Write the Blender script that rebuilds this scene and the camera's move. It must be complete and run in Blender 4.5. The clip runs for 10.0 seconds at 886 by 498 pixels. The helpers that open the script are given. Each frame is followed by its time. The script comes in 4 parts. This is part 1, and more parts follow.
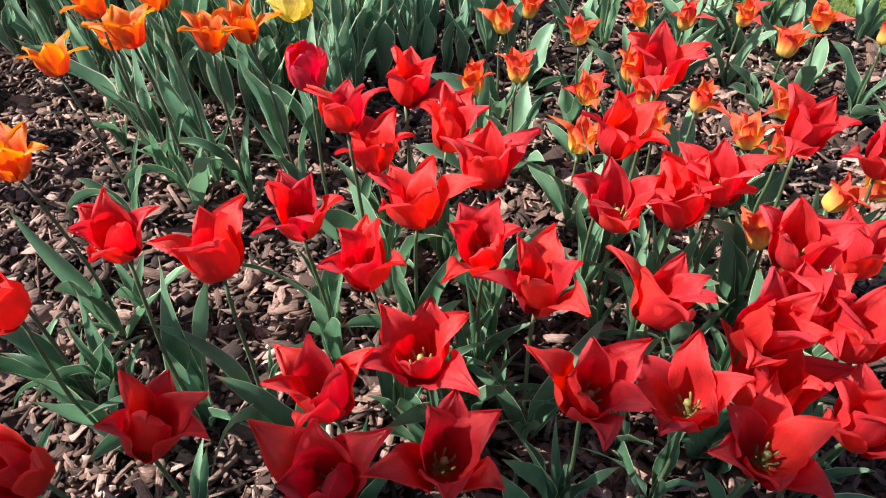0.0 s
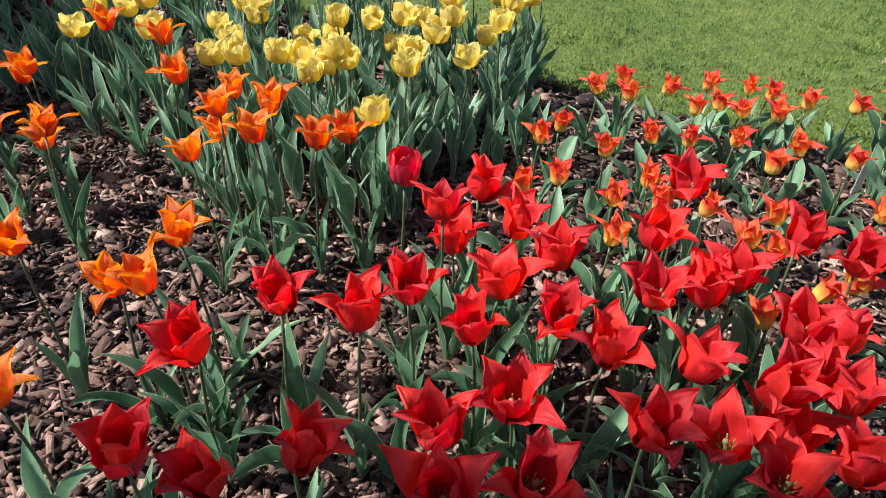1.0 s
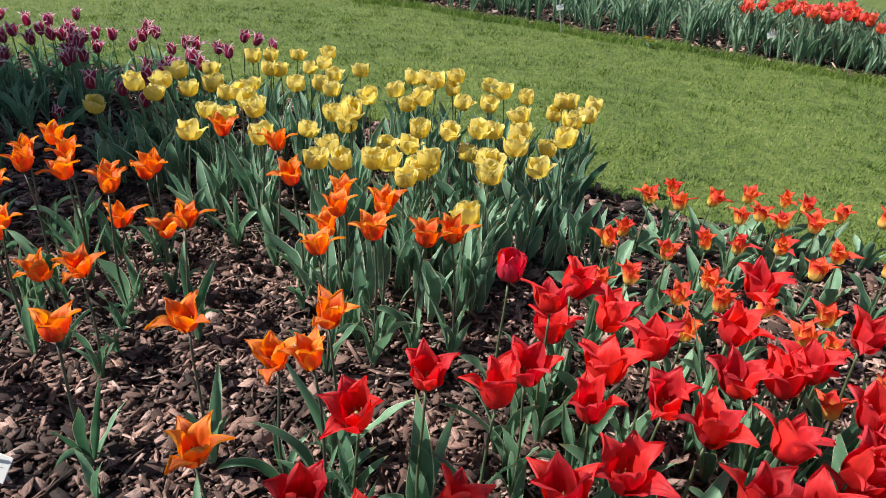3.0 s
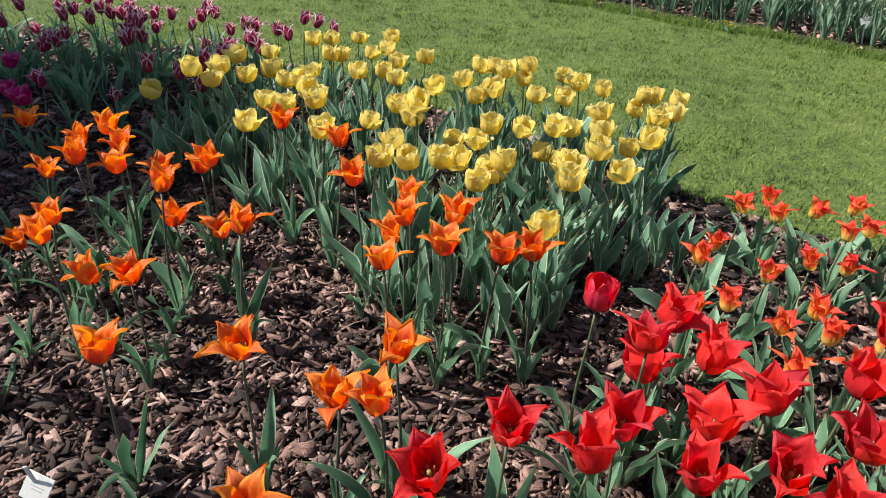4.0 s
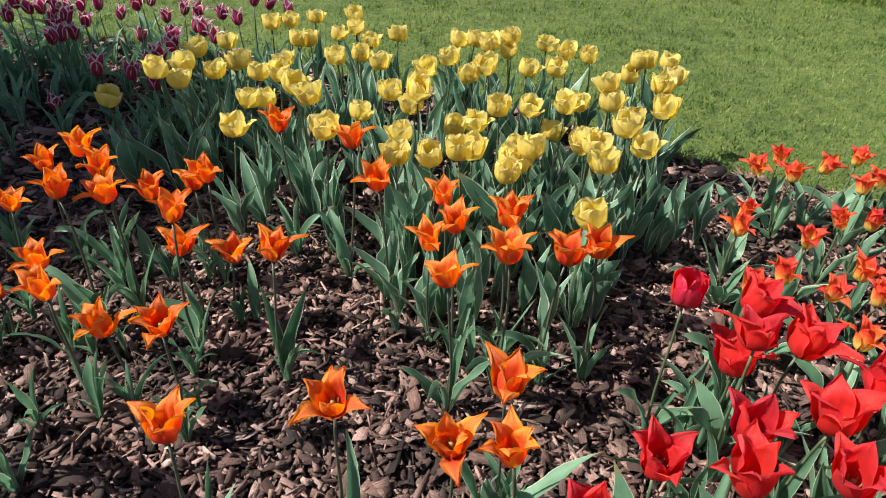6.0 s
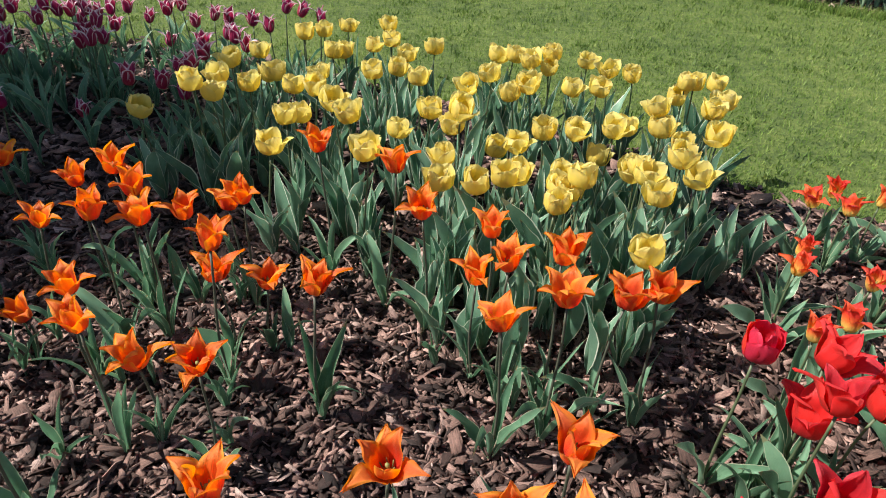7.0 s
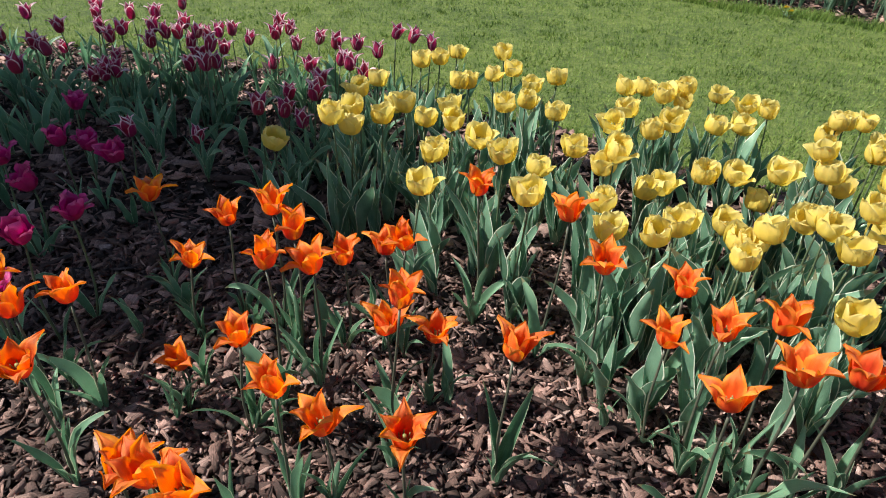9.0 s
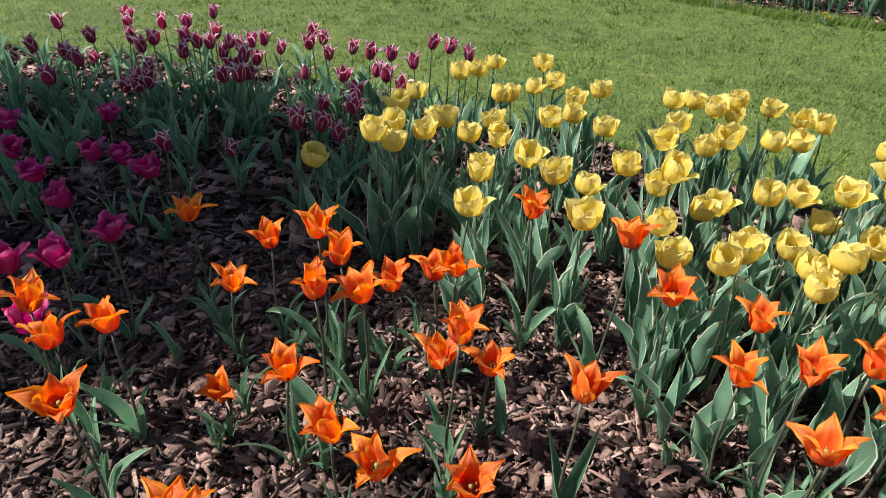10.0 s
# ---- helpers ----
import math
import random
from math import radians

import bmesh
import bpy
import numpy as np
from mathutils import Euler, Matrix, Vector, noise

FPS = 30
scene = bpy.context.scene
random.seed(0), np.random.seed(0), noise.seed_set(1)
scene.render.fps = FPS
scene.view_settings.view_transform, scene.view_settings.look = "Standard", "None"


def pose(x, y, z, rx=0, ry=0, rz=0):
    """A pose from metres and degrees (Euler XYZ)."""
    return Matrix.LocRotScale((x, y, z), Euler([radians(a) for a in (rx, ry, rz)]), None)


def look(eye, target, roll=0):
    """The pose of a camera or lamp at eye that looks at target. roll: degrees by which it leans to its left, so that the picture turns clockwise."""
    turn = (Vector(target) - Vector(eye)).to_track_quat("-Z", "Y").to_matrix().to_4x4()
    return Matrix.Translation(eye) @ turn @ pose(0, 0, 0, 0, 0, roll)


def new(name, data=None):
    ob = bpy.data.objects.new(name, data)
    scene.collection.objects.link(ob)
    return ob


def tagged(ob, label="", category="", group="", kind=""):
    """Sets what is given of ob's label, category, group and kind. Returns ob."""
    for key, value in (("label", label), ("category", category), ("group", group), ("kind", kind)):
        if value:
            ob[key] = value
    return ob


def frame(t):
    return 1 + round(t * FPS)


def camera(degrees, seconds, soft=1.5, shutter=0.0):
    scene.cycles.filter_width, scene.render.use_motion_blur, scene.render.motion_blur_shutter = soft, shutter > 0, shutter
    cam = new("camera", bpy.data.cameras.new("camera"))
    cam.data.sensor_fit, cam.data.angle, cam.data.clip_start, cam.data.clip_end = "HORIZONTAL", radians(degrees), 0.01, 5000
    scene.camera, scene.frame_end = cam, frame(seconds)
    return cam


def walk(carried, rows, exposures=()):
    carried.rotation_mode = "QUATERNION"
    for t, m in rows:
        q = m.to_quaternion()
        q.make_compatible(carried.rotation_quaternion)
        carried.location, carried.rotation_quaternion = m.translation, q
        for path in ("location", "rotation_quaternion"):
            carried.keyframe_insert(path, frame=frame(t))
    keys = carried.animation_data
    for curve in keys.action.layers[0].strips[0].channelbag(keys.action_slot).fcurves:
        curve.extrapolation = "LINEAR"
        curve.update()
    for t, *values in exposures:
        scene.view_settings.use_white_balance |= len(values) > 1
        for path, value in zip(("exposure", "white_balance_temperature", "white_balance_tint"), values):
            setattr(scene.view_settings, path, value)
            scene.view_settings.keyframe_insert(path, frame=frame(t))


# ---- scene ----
LENS = 67.37
cam = camera(LENS, 10.0, soft=1.0)
# seconds, eye in metres, turn in degrees
PATH = [
    (0.0, -0.0174, 0.0383, 0.9882, 44.6421, 1.7297, 1.0000),
    (0.5, -0.1056, -0.0478, 1.0580, 48.2760, 0.0219, 1.3316),
    (1.0, -0.2045, -0.1568, 1.1275, 52.1597, -1.8556, 0.7278),
    (1.5, -0.2899, -0.2700, 1.1860, 54.4616, -2.3633, -0.2523),
    (2.0, -0.3698, -0.3318, 1.2194, 56.9194, -3.2127, -0.8214),
    (2.2, -0.3904, -0.3315, 1.2246, 58.0626, -3.1019, -0.4988),
    (3.3, -0.4594, -0.2945, 1.2251, 60.0784, -3.4402, 2.9500),
    (3.5, -0.4752, -0.2629, 1.2162, 59.6451, -3.3474, 4.0329),
    (4.0, -0.5160, -0.1326, 1.2089, 58.0372, -3.0262, 6.1978),
    (4.5, -0.5700, -0.0671, 1.2159, 56.8040, -2.8664, 6.6046),
    (5.0, -0.6602, -0.0332, 1.2088, 55.8976, -1.4483, 3.3934),
    (5.2, -0.7004, -0.0189, 1.2064, 55.4488, -1.3953, 1.7752),
    (6.3, -0.8370, 0.0266, 1.2180, 55.1882, -1.9673, -2.9089),
    (6.5, -0.8544, 0.0388, 1.2144, 55.3874, -2.5751, -2.6816),
    (7.0, -0.8928, 0.1263, 1.2287, 55.2349, -2.3805, -0.6202),
    (7.5, -0.9457, 0.1857, 1.2334, 55.3521, -2.9834, 1.8585),
    (8.0, -1.0541, 0.2183, 1.2364, 55.2972, -3.1433, 2.6025),
    (8.5, -1.1442, 0.2352, 1.2405, 55.3451, -2.5791, 2.2740),
    (9.0, -1.2414, 0.2550, 1.2404, 56.0750, -2.3267, 2.1857),
    (9.5, -1.2966, 0.2822, 1.2347, 56.2657, -1.7499, 2.4178),
    (10.0, -1.3327, 0.3446, 1.2369, 56.3190, -1.9168, 3.4901),
]
walk(cam, [(t, pose(x, y, z, rx, ry, rz)) for t, x, y, z, rx, ry, rz in PATH],
     exposures=[(0.0, 1.12), (0.5, 0.92), (1.0, 0.76), (2.0, 0.65), (3.5, 0.64), (8.0, 0.65), (10.0, 0.68)])

# ---- light ----
SUN_FROM = Vector((-1.0, 0.0, 1.15)).normalized()
world = bpy.data.worlds.new("sky")
scene.world = world
world.use_nodes = True
wt = world.node_tree
sky = wt.nodes.new("ShaderNodeTexSky")
sky.sky_type = "NISHITA"
sky.sun_disc = False
sky.sun_elevation = math.asin(SUN_FROM.z)
sky.sun_rotation = math.atan2(SUN_FROM.x, SUN_FROM.y)
wt.links.new(sky.outputs[0], wt.nodes["Background"].inputs[0])
wt.nodes["Background"].inputs[1].default_value = 0.063
sun = new("sun", bpy.data.lights.new("sun", "SUN"))
sun.data.energy, sun.data.angle, sun.data.color = 5.0, radians(0.6), (1.0, 0.95, 0.87)
sun.matrix_world = look(SUN_FROM * 20, (0, 0, 0))


# ---- materials ----
def material(name):
    m = bpy.data.materials.new(name)
    m.use_nodes = True
    nt = m.node_tree
    nt.nodes.clear()
    return m, nt, nt.nodes.new("ShaderNodeOutputMaterial")


def node(nt, kind, **values):
    n = nt.nodes.new("ShaderNode" + kind)
    for key, value in values.items():
        if key == "operation":
            n.operation = value
        elif key == "blend":
            n.data_type, n.blend_type = "RGBA", value
        else:
            n.inputs[key.replace("_", " ")].default_value = value
    return n


def math_node(nt, operation, a, b=0.0, c=0.0):
    n = nt.nodes.new("ShaderNodeMath")
    n.operation = operation
    for i, v in enumerate((a, b, c)):
        if isinstance(v, (int, float)):
            n.inputs[i].default_value = v
        else:
            nt.links.new(v, n.inputs[i])
    return n.outputs[0]


def ramp(nt, fac, stops, smooth=False):
    n = nt.nodes.new("ShaderNodeValToRGB")
    els = n.color_ramp.elements
    while len(els) < len(stops):
        els.new(0.5)
    for e, (p, c) in zip(els, stops):
        e.position, e.color = p, (*c, 1)
    if smooth:
        n.color_ramp.interpolation = "EASE"
    nt.links.new(fac, n.inputs[0])
    return n.outputs[0]


def mix(nt, fac, a, b, blend="MIX"):
    n = nt.nodes.new("ShaderNodeMix")
    n.data_type, n.blend_type = "RGBA", blend
    for socket, v in ((n.inputs[0], fac), (n.inputs[6], a), (n.inputs[7], b)):
        if isinstance(v, tuple):
            socket.default_value = (*v, 1)
        elif isinstance(v, (int, float)):
            socket.default_value = v
        else:
            nt.links.new(v, socket)
    return n.outputs[2]


def noise_tex(nt, scale, vector=None, detail=3.0, rough=0.55):
    n = node(nt, "TexNoise", Scale=scale, Detail=detail, Roughness=rough)
    if vector is not None:
        nt.links.new(vector, n.inputs["Vector"])
    return n


def stretched(nt, source, scale):
    n = nt.nodes.new("ShaderNodeMapping")
    n.inputs["Scale"].default_value = scale
    nt.links.new(source, n.inputs["Vector"])
    return n.outputs[0]


def thin_surface(nt, out, colour, through_colour, share, roughness, bump=None, bump_strength=0.3, distance=0.002, spec=0.32):
    """A petal or leaf: a glossy coat over a body that lets some light pass."""
    b = node(nt, "BsdfPrincipled", Roughness=roughness)
    b.inputs["Specular IOR Level"].default_value = spec
    b.inputs["Sheen Weight"].default_value = 0.03
    nt.links.new(colour, b.inputs["Base Color"])
    tr = nt.nodes.new("ShaderNodeBsdfTranslucent")
    nt.links.new(through_colour, tr.inputs["Color"])
    if bump is not None:
        bn = node(nt, "Bump", Strength=bump_strength, Distance=distance)
        nt.links.new(bump, bn.inputs["Height"])
        nt.links.new(bn.outputs[0], b.inputs["Normal"])
        nt.links.new(bn.outputs[0], tr.inputs["Normal"])
    ms = nt.nodes.new("ShaderNodeMixShader")
    ms.inputs[0].default_value = share
    nt.links.new(b.outputs[0], ms.inputs[1])
    nt.links.new(tr.outputs[0], ms.inputs[2])
    nt.links.new(ms.outputs[0], out.inputs[0])


def petal_material(name, stops, other, edge=None, edge_from=0.3, share=0.35, rough=0.42, glow=1.3, bright=(0.86, 1.12), hue=0.012, flame=None, mottle=0.5, tip_edge=0.16):
    """stops: colours from the petal's foot to its tip; other: what some flowers lean to; edge: a rim of another colour,
    on RED a painted lit rim.
    """
    m, nt, out = material(name)
    uv = nt.nodes.new("ShaderNodeUVMap").outputs[0]
    sep = nt.nodes.new("ShaderNodeSeparateXYZ")
    nt.links.new(uv, sep.inputs[0])
    info = nt.nodes.new("ShaderNodeObjectInfo")
    streak = noise_tex(nt, 6.0, stretched(nt, uv, (9.0, 0.8, 1.0)), 4.0).outputs[0]
    blot = noise_tex(nt, 45.0, nt.nodes.new("ShaderNodeNewGeometry").outputs["Position"], 3.0).outputs[0]
    v = math_node(nt, "MULTIPLY_ADD", math_node(nt, "SUBTRACT", streak, 0.5), 0.22, sep.outputs[1])
    col = ramp(nt, v, stops)
    col = mix(nt, math_node(nt, "MULTIPLY", info.outputs["Random"], 0.55), col, mix(nt, 1.0, col, other, "MULTIPLY"))
    off = math_node(nt, "ABSOLUTE", math_node(nt, "SUBTRACT", sep.outputs[0], 0.5))
    if flame:
        core = math_node(nt, "SUBTRACT", 1.0, math_node(nt, "MULTIPLY", off, 3.2))
        core = math_node(nt, "MULTIPLY", core, math_node(nt, "SUBTRACT", 1.15, sep.outputs[1]))
        n = math_node(nt, "MAXIMUM", math_node(nt, "MULTIPLY", core, math_node(nt, "ADD", streak, 0.3)), 0.0)
        col = mix(nt, n, col, flame)
    if edge:
        tipped = math_node(nt, "MULTIPLY_ADD", sep.outputs[1], tip_edge, off)
        e = math_node(nt, "MULTIPLY_ADD", math_node(nt, "SUBTRACT", streak, 0.5), 0.22, tipped)
        e = ramp(nt, e, [(edge_from, (0, 0, 0)), (min(edge_from + 0.14, 0.99), (1, 1, 1))])
        col = mix(nt, e, col, edge)
    var = math_node(nt, "MULTIPLY_ADD", blot, mottle, 1.0 - mottle * 0.5)
    grey = nt.nodes.new("ShaderNodeCombineColor")
    for i in range(3):
        nt.links.new(var, grey.inputs[i])
    col = mix(nt, 1.0, col, grey.outputs[0], "MULTIPLY")
    hsv = node(nt, "HueSaturation")
    nt.links.new(math_node(nt, "MULTIPLY_ADD", info.outputs["Random"], hue * 2, 0.5 - hue), hsv.inputs["Hue"])
    nt.links.new(math_node(nt, "MULTIPLY_ADD", info.outputs["Random"], bright[1] - bright[0], bright[0]), hsv.inputs["Value"])
    nt.links.new(col, hsv.inputs["Color"])
    lit = node(nt, "HueSaturation", Value=glow, Saturation=1.05)
    nt.links.new(hsv.outputs[0], lit.inputs["Color"])
    thin_surface(nt, out, hsv.outputs[0], lit.outputs[0], share, rough, streak, 0.5, 0.003)
    return m


def leaf_material(name, dark, light, rim=(0.55, 0.6, 0.42), rim_from=0.455):
    m, nt, out = material(name)
    uv = nt.nodes.new("ShaderNodeUVMap").outputs[0]
    sep = nt.nodes.new("ShaderNodeSeparateXYZ")
    nt.links.new(uv, sep.inputs[0])
    info = nt.nodes.new("ShaderNodeObjectInfo")
    vein = noise_tex(nt, 8.0, stretched(nt, uv, (14.0, 0.5, 1.0)), 3.0).outputs[0]
    patch = noise_tex(nt, 16.0, nt.nodes.new("ShaderNodeNewGeometry").outputs["Position"], 4.0).outputs[0]
    f = math_node(nt, "ADD", math_node(nt, "MULTIPLY", vein, 0.45), math_node(nt, "MULTIPLY", patch, 0.55))
    f = math_node(nt, "ADD", f, math_node(nt, "MULTIPLY_ADD", info.outputs["Random"], 0.4, -0.2))
    col = ramp(nt, f, [(0.30, dark), (0.70, light)])
    col = mix(nt, ramp(nt, sep.outputs[1], [(0.0, (0.6, 0.6, 0.6)), (0.14, (0, 0, 0))]), col, (0.20, 0.26, 0.13))
    off = math_node(nt, "ABSOLUTE", math_node(nt, "SUBTRACT", sep.outputs[0], 0.5))
    e = math_node(nt, "MULTIPLY_ADD", math_node(nt, "SUBTRACT", patch, 0.5), 0.05, off)
    e = ramp(nt, e, [(rim_from, (0, 0, 0)), (rim_from + 0.02, (1, 1, 1))])
    col = mix(nt, e, col, rim)
    # brown worn tips
    tip = math_node(nt, "MULTIPLY_ADD", patch, 0.12, sep.outputs[1])
    col = mix(nt, ramp(nt, tip, [(0.99, (0, 0, 0)), (1.0, (0.7, 0.7, 0.7))]), col, (0.22, 0.17, 0.08))
    lit = node(nt, "HueSaturation", Value=1.5, Saturation=1.15)
    nt.links.new(col, lit.inputs["Color"])
    thin_surface(nt, out, col, lit.outputs[0], 0.27, 0.40, vein, 0.35, 0.002, 0.5)
    return m


def plain_material(name, a, b, scale, rough=0.6, bump=0.2, distance=0.002, metallic=0.0):
    m, nt, out = material(name)
    tc = nt.nodes.new("ShaderNodeTexCoord").outputs["Object"]
    n1, n2 = noise_tex(nt, scale, tc, 4.0), noise_tex(nt, scale * 9, tc, 3.0)
    f = math_node(nt, "MULTIPLY_ADD", n2.outputs[0], 0.4, math_node(nt, "MULTIPLY", n1.outputs[0], 0.6))
    bs = node(nt, "BsdfPrincipled", Roughness=rough, Metallic=metallic)
    nt.links.new(ramp(nt, f, [(0.3, a), (0.7, b)]), bs.inputs["Base Color"])
    bn = node(nt, "Bump", Strength=bump, Distance=distance)
    nt.links.new(f, bn.inputs["Height"])
    nt.links.new(bn.outputs[0], bs.inputs["Normal"])
    nt.links.new(bs.outputs[0], out.inputs[0])
    return m


def chip_material():
    m, nt, out = material("bark_chips")
    geo = nt.nodes.new("ShaderNodeNewGeometry")
    tc = nt.nodes.new("ShaderNodeTexCoord").outputs["Object"]
    own = ramp(nt, geo.outputs["Random Per Island"], [
        (0.0, (0.026, 0.015, 0.013)), (0.30, (0.078, 0.042, 0.034)), (0.55, (0.195, 0.112, 0.090)),
        (0.82, (0.37, 0.228, 0.190)), (0.95, (0.45, 0.298, 0.254)), (1.0, (0.54, 0.390, 0.34))])
    fibre = noise_tex(nt, 1.0, stretched(nt, nt.nodes.new("ShaderNodeUVMap").outputs[0], (45.0, 420.0, 1.0)), 4.0, 0.65).outputs[0]
    grain = math_node(nt, "MULTIPLY_ADD", fibre, 0.65, math_node(nt, "MULTIPLY", noise_tex(nt, 170.0, tc, 5.0, 0.75).outputs[0], 0.35))
    stain, shade_patch = noise_tex(nt, 14.0, tc, 3.0).outputs[0], noise_tex(nt, 4.5, tc, 4.0, 0.6).outputs[0]
    f = math_node(nt, "MAXIMUM", math_node(nt, "MULTIPLY_ADD", grain, 4.6, math_node(nt, "MULTIPLY_ADD", stain, 0.6, -1.60)), 0.12)
    # uneven mulch tone, deepened to paint plant shadows into the colour as darker patches
    patch_tone = node(nt, "MapRange")
    for key, value in (("From Min", 0.36), ("From Max", 0.60), ("To Min", 0.40), ("To Max", 1.12)):
        patch_tone.inputs[key].default_value = value
    nt.links.new(shade_patch, patch_tone.inputs[0])
    f = math_node(nt, "MULTIPLY", f, patch_tone.outputs[0])
    g = nt.nodes.new("ShaderNodeCombineColor")
    for i in range(3):
        nt.links.new(f, g.inputs[i])
    col = mix(nt, 1.0, own, g.outputs[0], "MULTIPLY")
    bs = node(nt, "BsdfPrincipled", Roughness=0.78)
    nt.links.new(col, bs.inputs["Base Color"])
    bn = node(nt, "Bump", Strength=1.0, Distance=0.005)
    nt.links.new(grain, bn.inputs["Height"])
    nt.links.new(bn.outputs[0], bs.inputs["Normal"])
    nt.links.new(bs.outputs[0], out.inputs[0])
    return m


def lawn_colour(nt):
    """Green of the lawn over the plan: broad yellowish and dark patches, fine clumps."""
    geo = nt.nodes.new("ShaderNodeNewGeometry")
    flat = stretched(nt, geo.outputs["Position"], (1.0, 1.0, 0.0))
    broad, fine = noise_tex(nt, 0.9, flat, 3.0).outputs[0], noise_tex(nt, 9.0, flat, 5.0, 0.75).outputs[0]
    tuft = noise_tex(nt, 38.0, flat, 2.0).outputs[0]
    f = math_node(nt, "MULTIPLY_ADD", fine, 1.05, math_node(nt, "MULTIPLY", broad, 0.45))
    f = math_node(nt, "ADD", f, math_node(nt, "MULTIPLY_ADD", tuft, 0.7, -0.60))
    return f, geo


def grass_material(name="grass_blades", shade=1.0):
    m, nt, out = material(name)
    f, geo = lawn_colour(nt)
    f = math_node(nt, "ADD", f, math_node(nt, "MULTIPLY_ADD", geo.outputs["Random Per Island"], 0.32, -0.16))
    col = ramp(nt, f, [(0.2, (0.050, 0.100, 0.026)), (0.45, (0.152, 0.250, 0.052)), (0.7, (0.260, 0.350, 0.086)), (0.95, (0.44, 0.45, 0.20))])
    tone = node(nt, "HueSaturation", Value=shade)
    nt.links.new(col, tone.inputs["Color"])
    col = tone.outputs[0]
    lit = node(nt, "HueSaturation", Value=1.4)
    nt.links.new(col, lit.inputs["Color"])
    thin_surface(nt, out, col, lit.outputs[0], 0.3, 0.5, spec=0.3)
    return m


def lawn_material():
    m, nt, out = material("lawn_ground")
    f, geo = lawn_colour(nt)
    fine = noise_tex(nt, 120.0, geo.outputs["Position"], 3.0).outputs[0]
    f = math_node(nt, "ADD", f, math_node(nt, "MULTIPLY_ADD", fine, 0.5, -0.25))
    col = ramp(nt, f, [(0.25, (0.045, 0.080, 0.014)), (0.55, (0.115, 0.165, 0.030)), (0.85, (0.20, 0.24, 0.06))])
    bs = node(nt, "BsdfPrincipled", Roughness=0.85)
    nt.links.new(col, bs.inputs["Base Color"])
    bn = node(nt, "Bump", Strength=0.8, Distance=0.02)
    nt.links.new(fine, bn.inputs["Height"])
    nt.links.new(bn.outputs[0], bs.inputs["Normal"])
    nt.links.new(bs.outputs[0], out.inputs[0])
    return m


# RED's brighter edge paints light caught on the petal margins
RED = petal_material("red_petal", [(0.0, (0.50, 0.30, 0.05)), (0.09, (0.55, 0.020, 0.018)), (0.45, (0.74, 0.032, 0.036)), (1.0, (0.84, 0.062, 0.064))], (0.80, 0.8, 1.0), hue=0.004, glow=1.45, share=0.45, bright=(0.70, 1.14), edge=(0.90, 0.06, 0.075), edge_from=0.48)
ROSE = petal_material("rose_red_petal", [(0.0, (0.5, 0.3, 0.1)), (0.1, (0.62, 0.016, 0.028)), (1.0, (0.78, 0.045, 0.070))], (1.0, 0.8, 1.0))
ORANGE = petal_material("orange_petal", [(0.0, (0.55, 0.28, 0.02)), (0.12, (0.68, 0.075, 0.010)), (0.5, (0.88, 0.205, 0.036)), (1.0, (0.92, 0.34, 0.080))], (1.0, 0.6, 0.75), edge=(0.90, 0.30, 0.04), edge_from=0.36, flame=(0.76, 0.065, 0.016), share=0.42)
YELLOW = petal_material("yellow_petal", [(0.0, (0.60, 0.56, 0.14)), (0.15, (0.83, 0.68, 0.12)), (0.6, (0.87, 0.735, 0.185)), (1.0, (0.89, 0.785, 0.33))], (1.0, 0.93, 0.80), glow=1.12, hue=0.004, share=0.46, bright=(0.86, 1.06), mottle=0.22)
SMALL = petal_material("red_and_yellow_petal", [(0.0, (0.82, 0.72, 0.22)), (0.32, (0.86, 0.63, 0.15)), (0.47, (0.84, 0.26, 0.07)), (0.62, (0.80, 0.095, 0.045)), (1.0, (0.84, 0.125, 0.065))], (1.0, 0.8, 0.8))
PURPLE = petal_material("purple_petal", [(0.0, (0.30, 0.28, 0.16)), (0.12, (0.42, 0.028, 0.095)), (0.6, (0.41, 0.026, 0.095)), (1.0, (0.52, 0.09, 0.18))], (0.65, 0.8, 1.0), edge=(0.86, 0.66, 0.72), edge_from=0.54, share=0.3, hue=0.02, tip_edge=0.38)
MAGENTA = petal_material("magenta_petal", [(0.0, (0.4, 0.25, 0.2)), (0.12, (0.42, 0.014, 0.13)), (0.7, (0.54, 0.028, 0.20)), (1.0, (0.70, 0.13, 0.36))], (1.0, 0.9, 0.9), hue=0.008)
CORAL = petal_material("coral_red_petal", [(0.0, (0.6, 0.3, 0.1)), (0.15, (0.80, 0.10, 0.07)), (1.0, (0.86, 0.19, 0.14))], (1.0, 0.8, 0.8))
LEAF = leaf_material("tulip_leaf", (0.054, 0.132, 0.072), (0.200, 0.370, 0.228))
LEAF_RIM = leaf_material("white_rimmed_leaf", (0.068, 0.156, 0.096), (0.222, 0.388, 0.264), (0.74, 0.78, 0.64), 0.438)
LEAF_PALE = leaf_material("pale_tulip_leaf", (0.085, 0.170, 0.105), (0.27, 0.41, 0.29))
STEM = plain_material("tulip_stem", (0.055, 0.095, 0.045), (0.13, 0.16, 0.085), 12.0, 0.5)
STEM_DARK = plain_material("dark_tulip_stem", (0.050, 0.058, 0.042), (0.12, 0.125, 0.088), 12.0, 0.5)
PISTIL = plain_material("pistil", (0.30, 0.32, 0.10), (0.10, 0.08, 0.03), 60.0, 0.6)
CHIPS = chip_material()
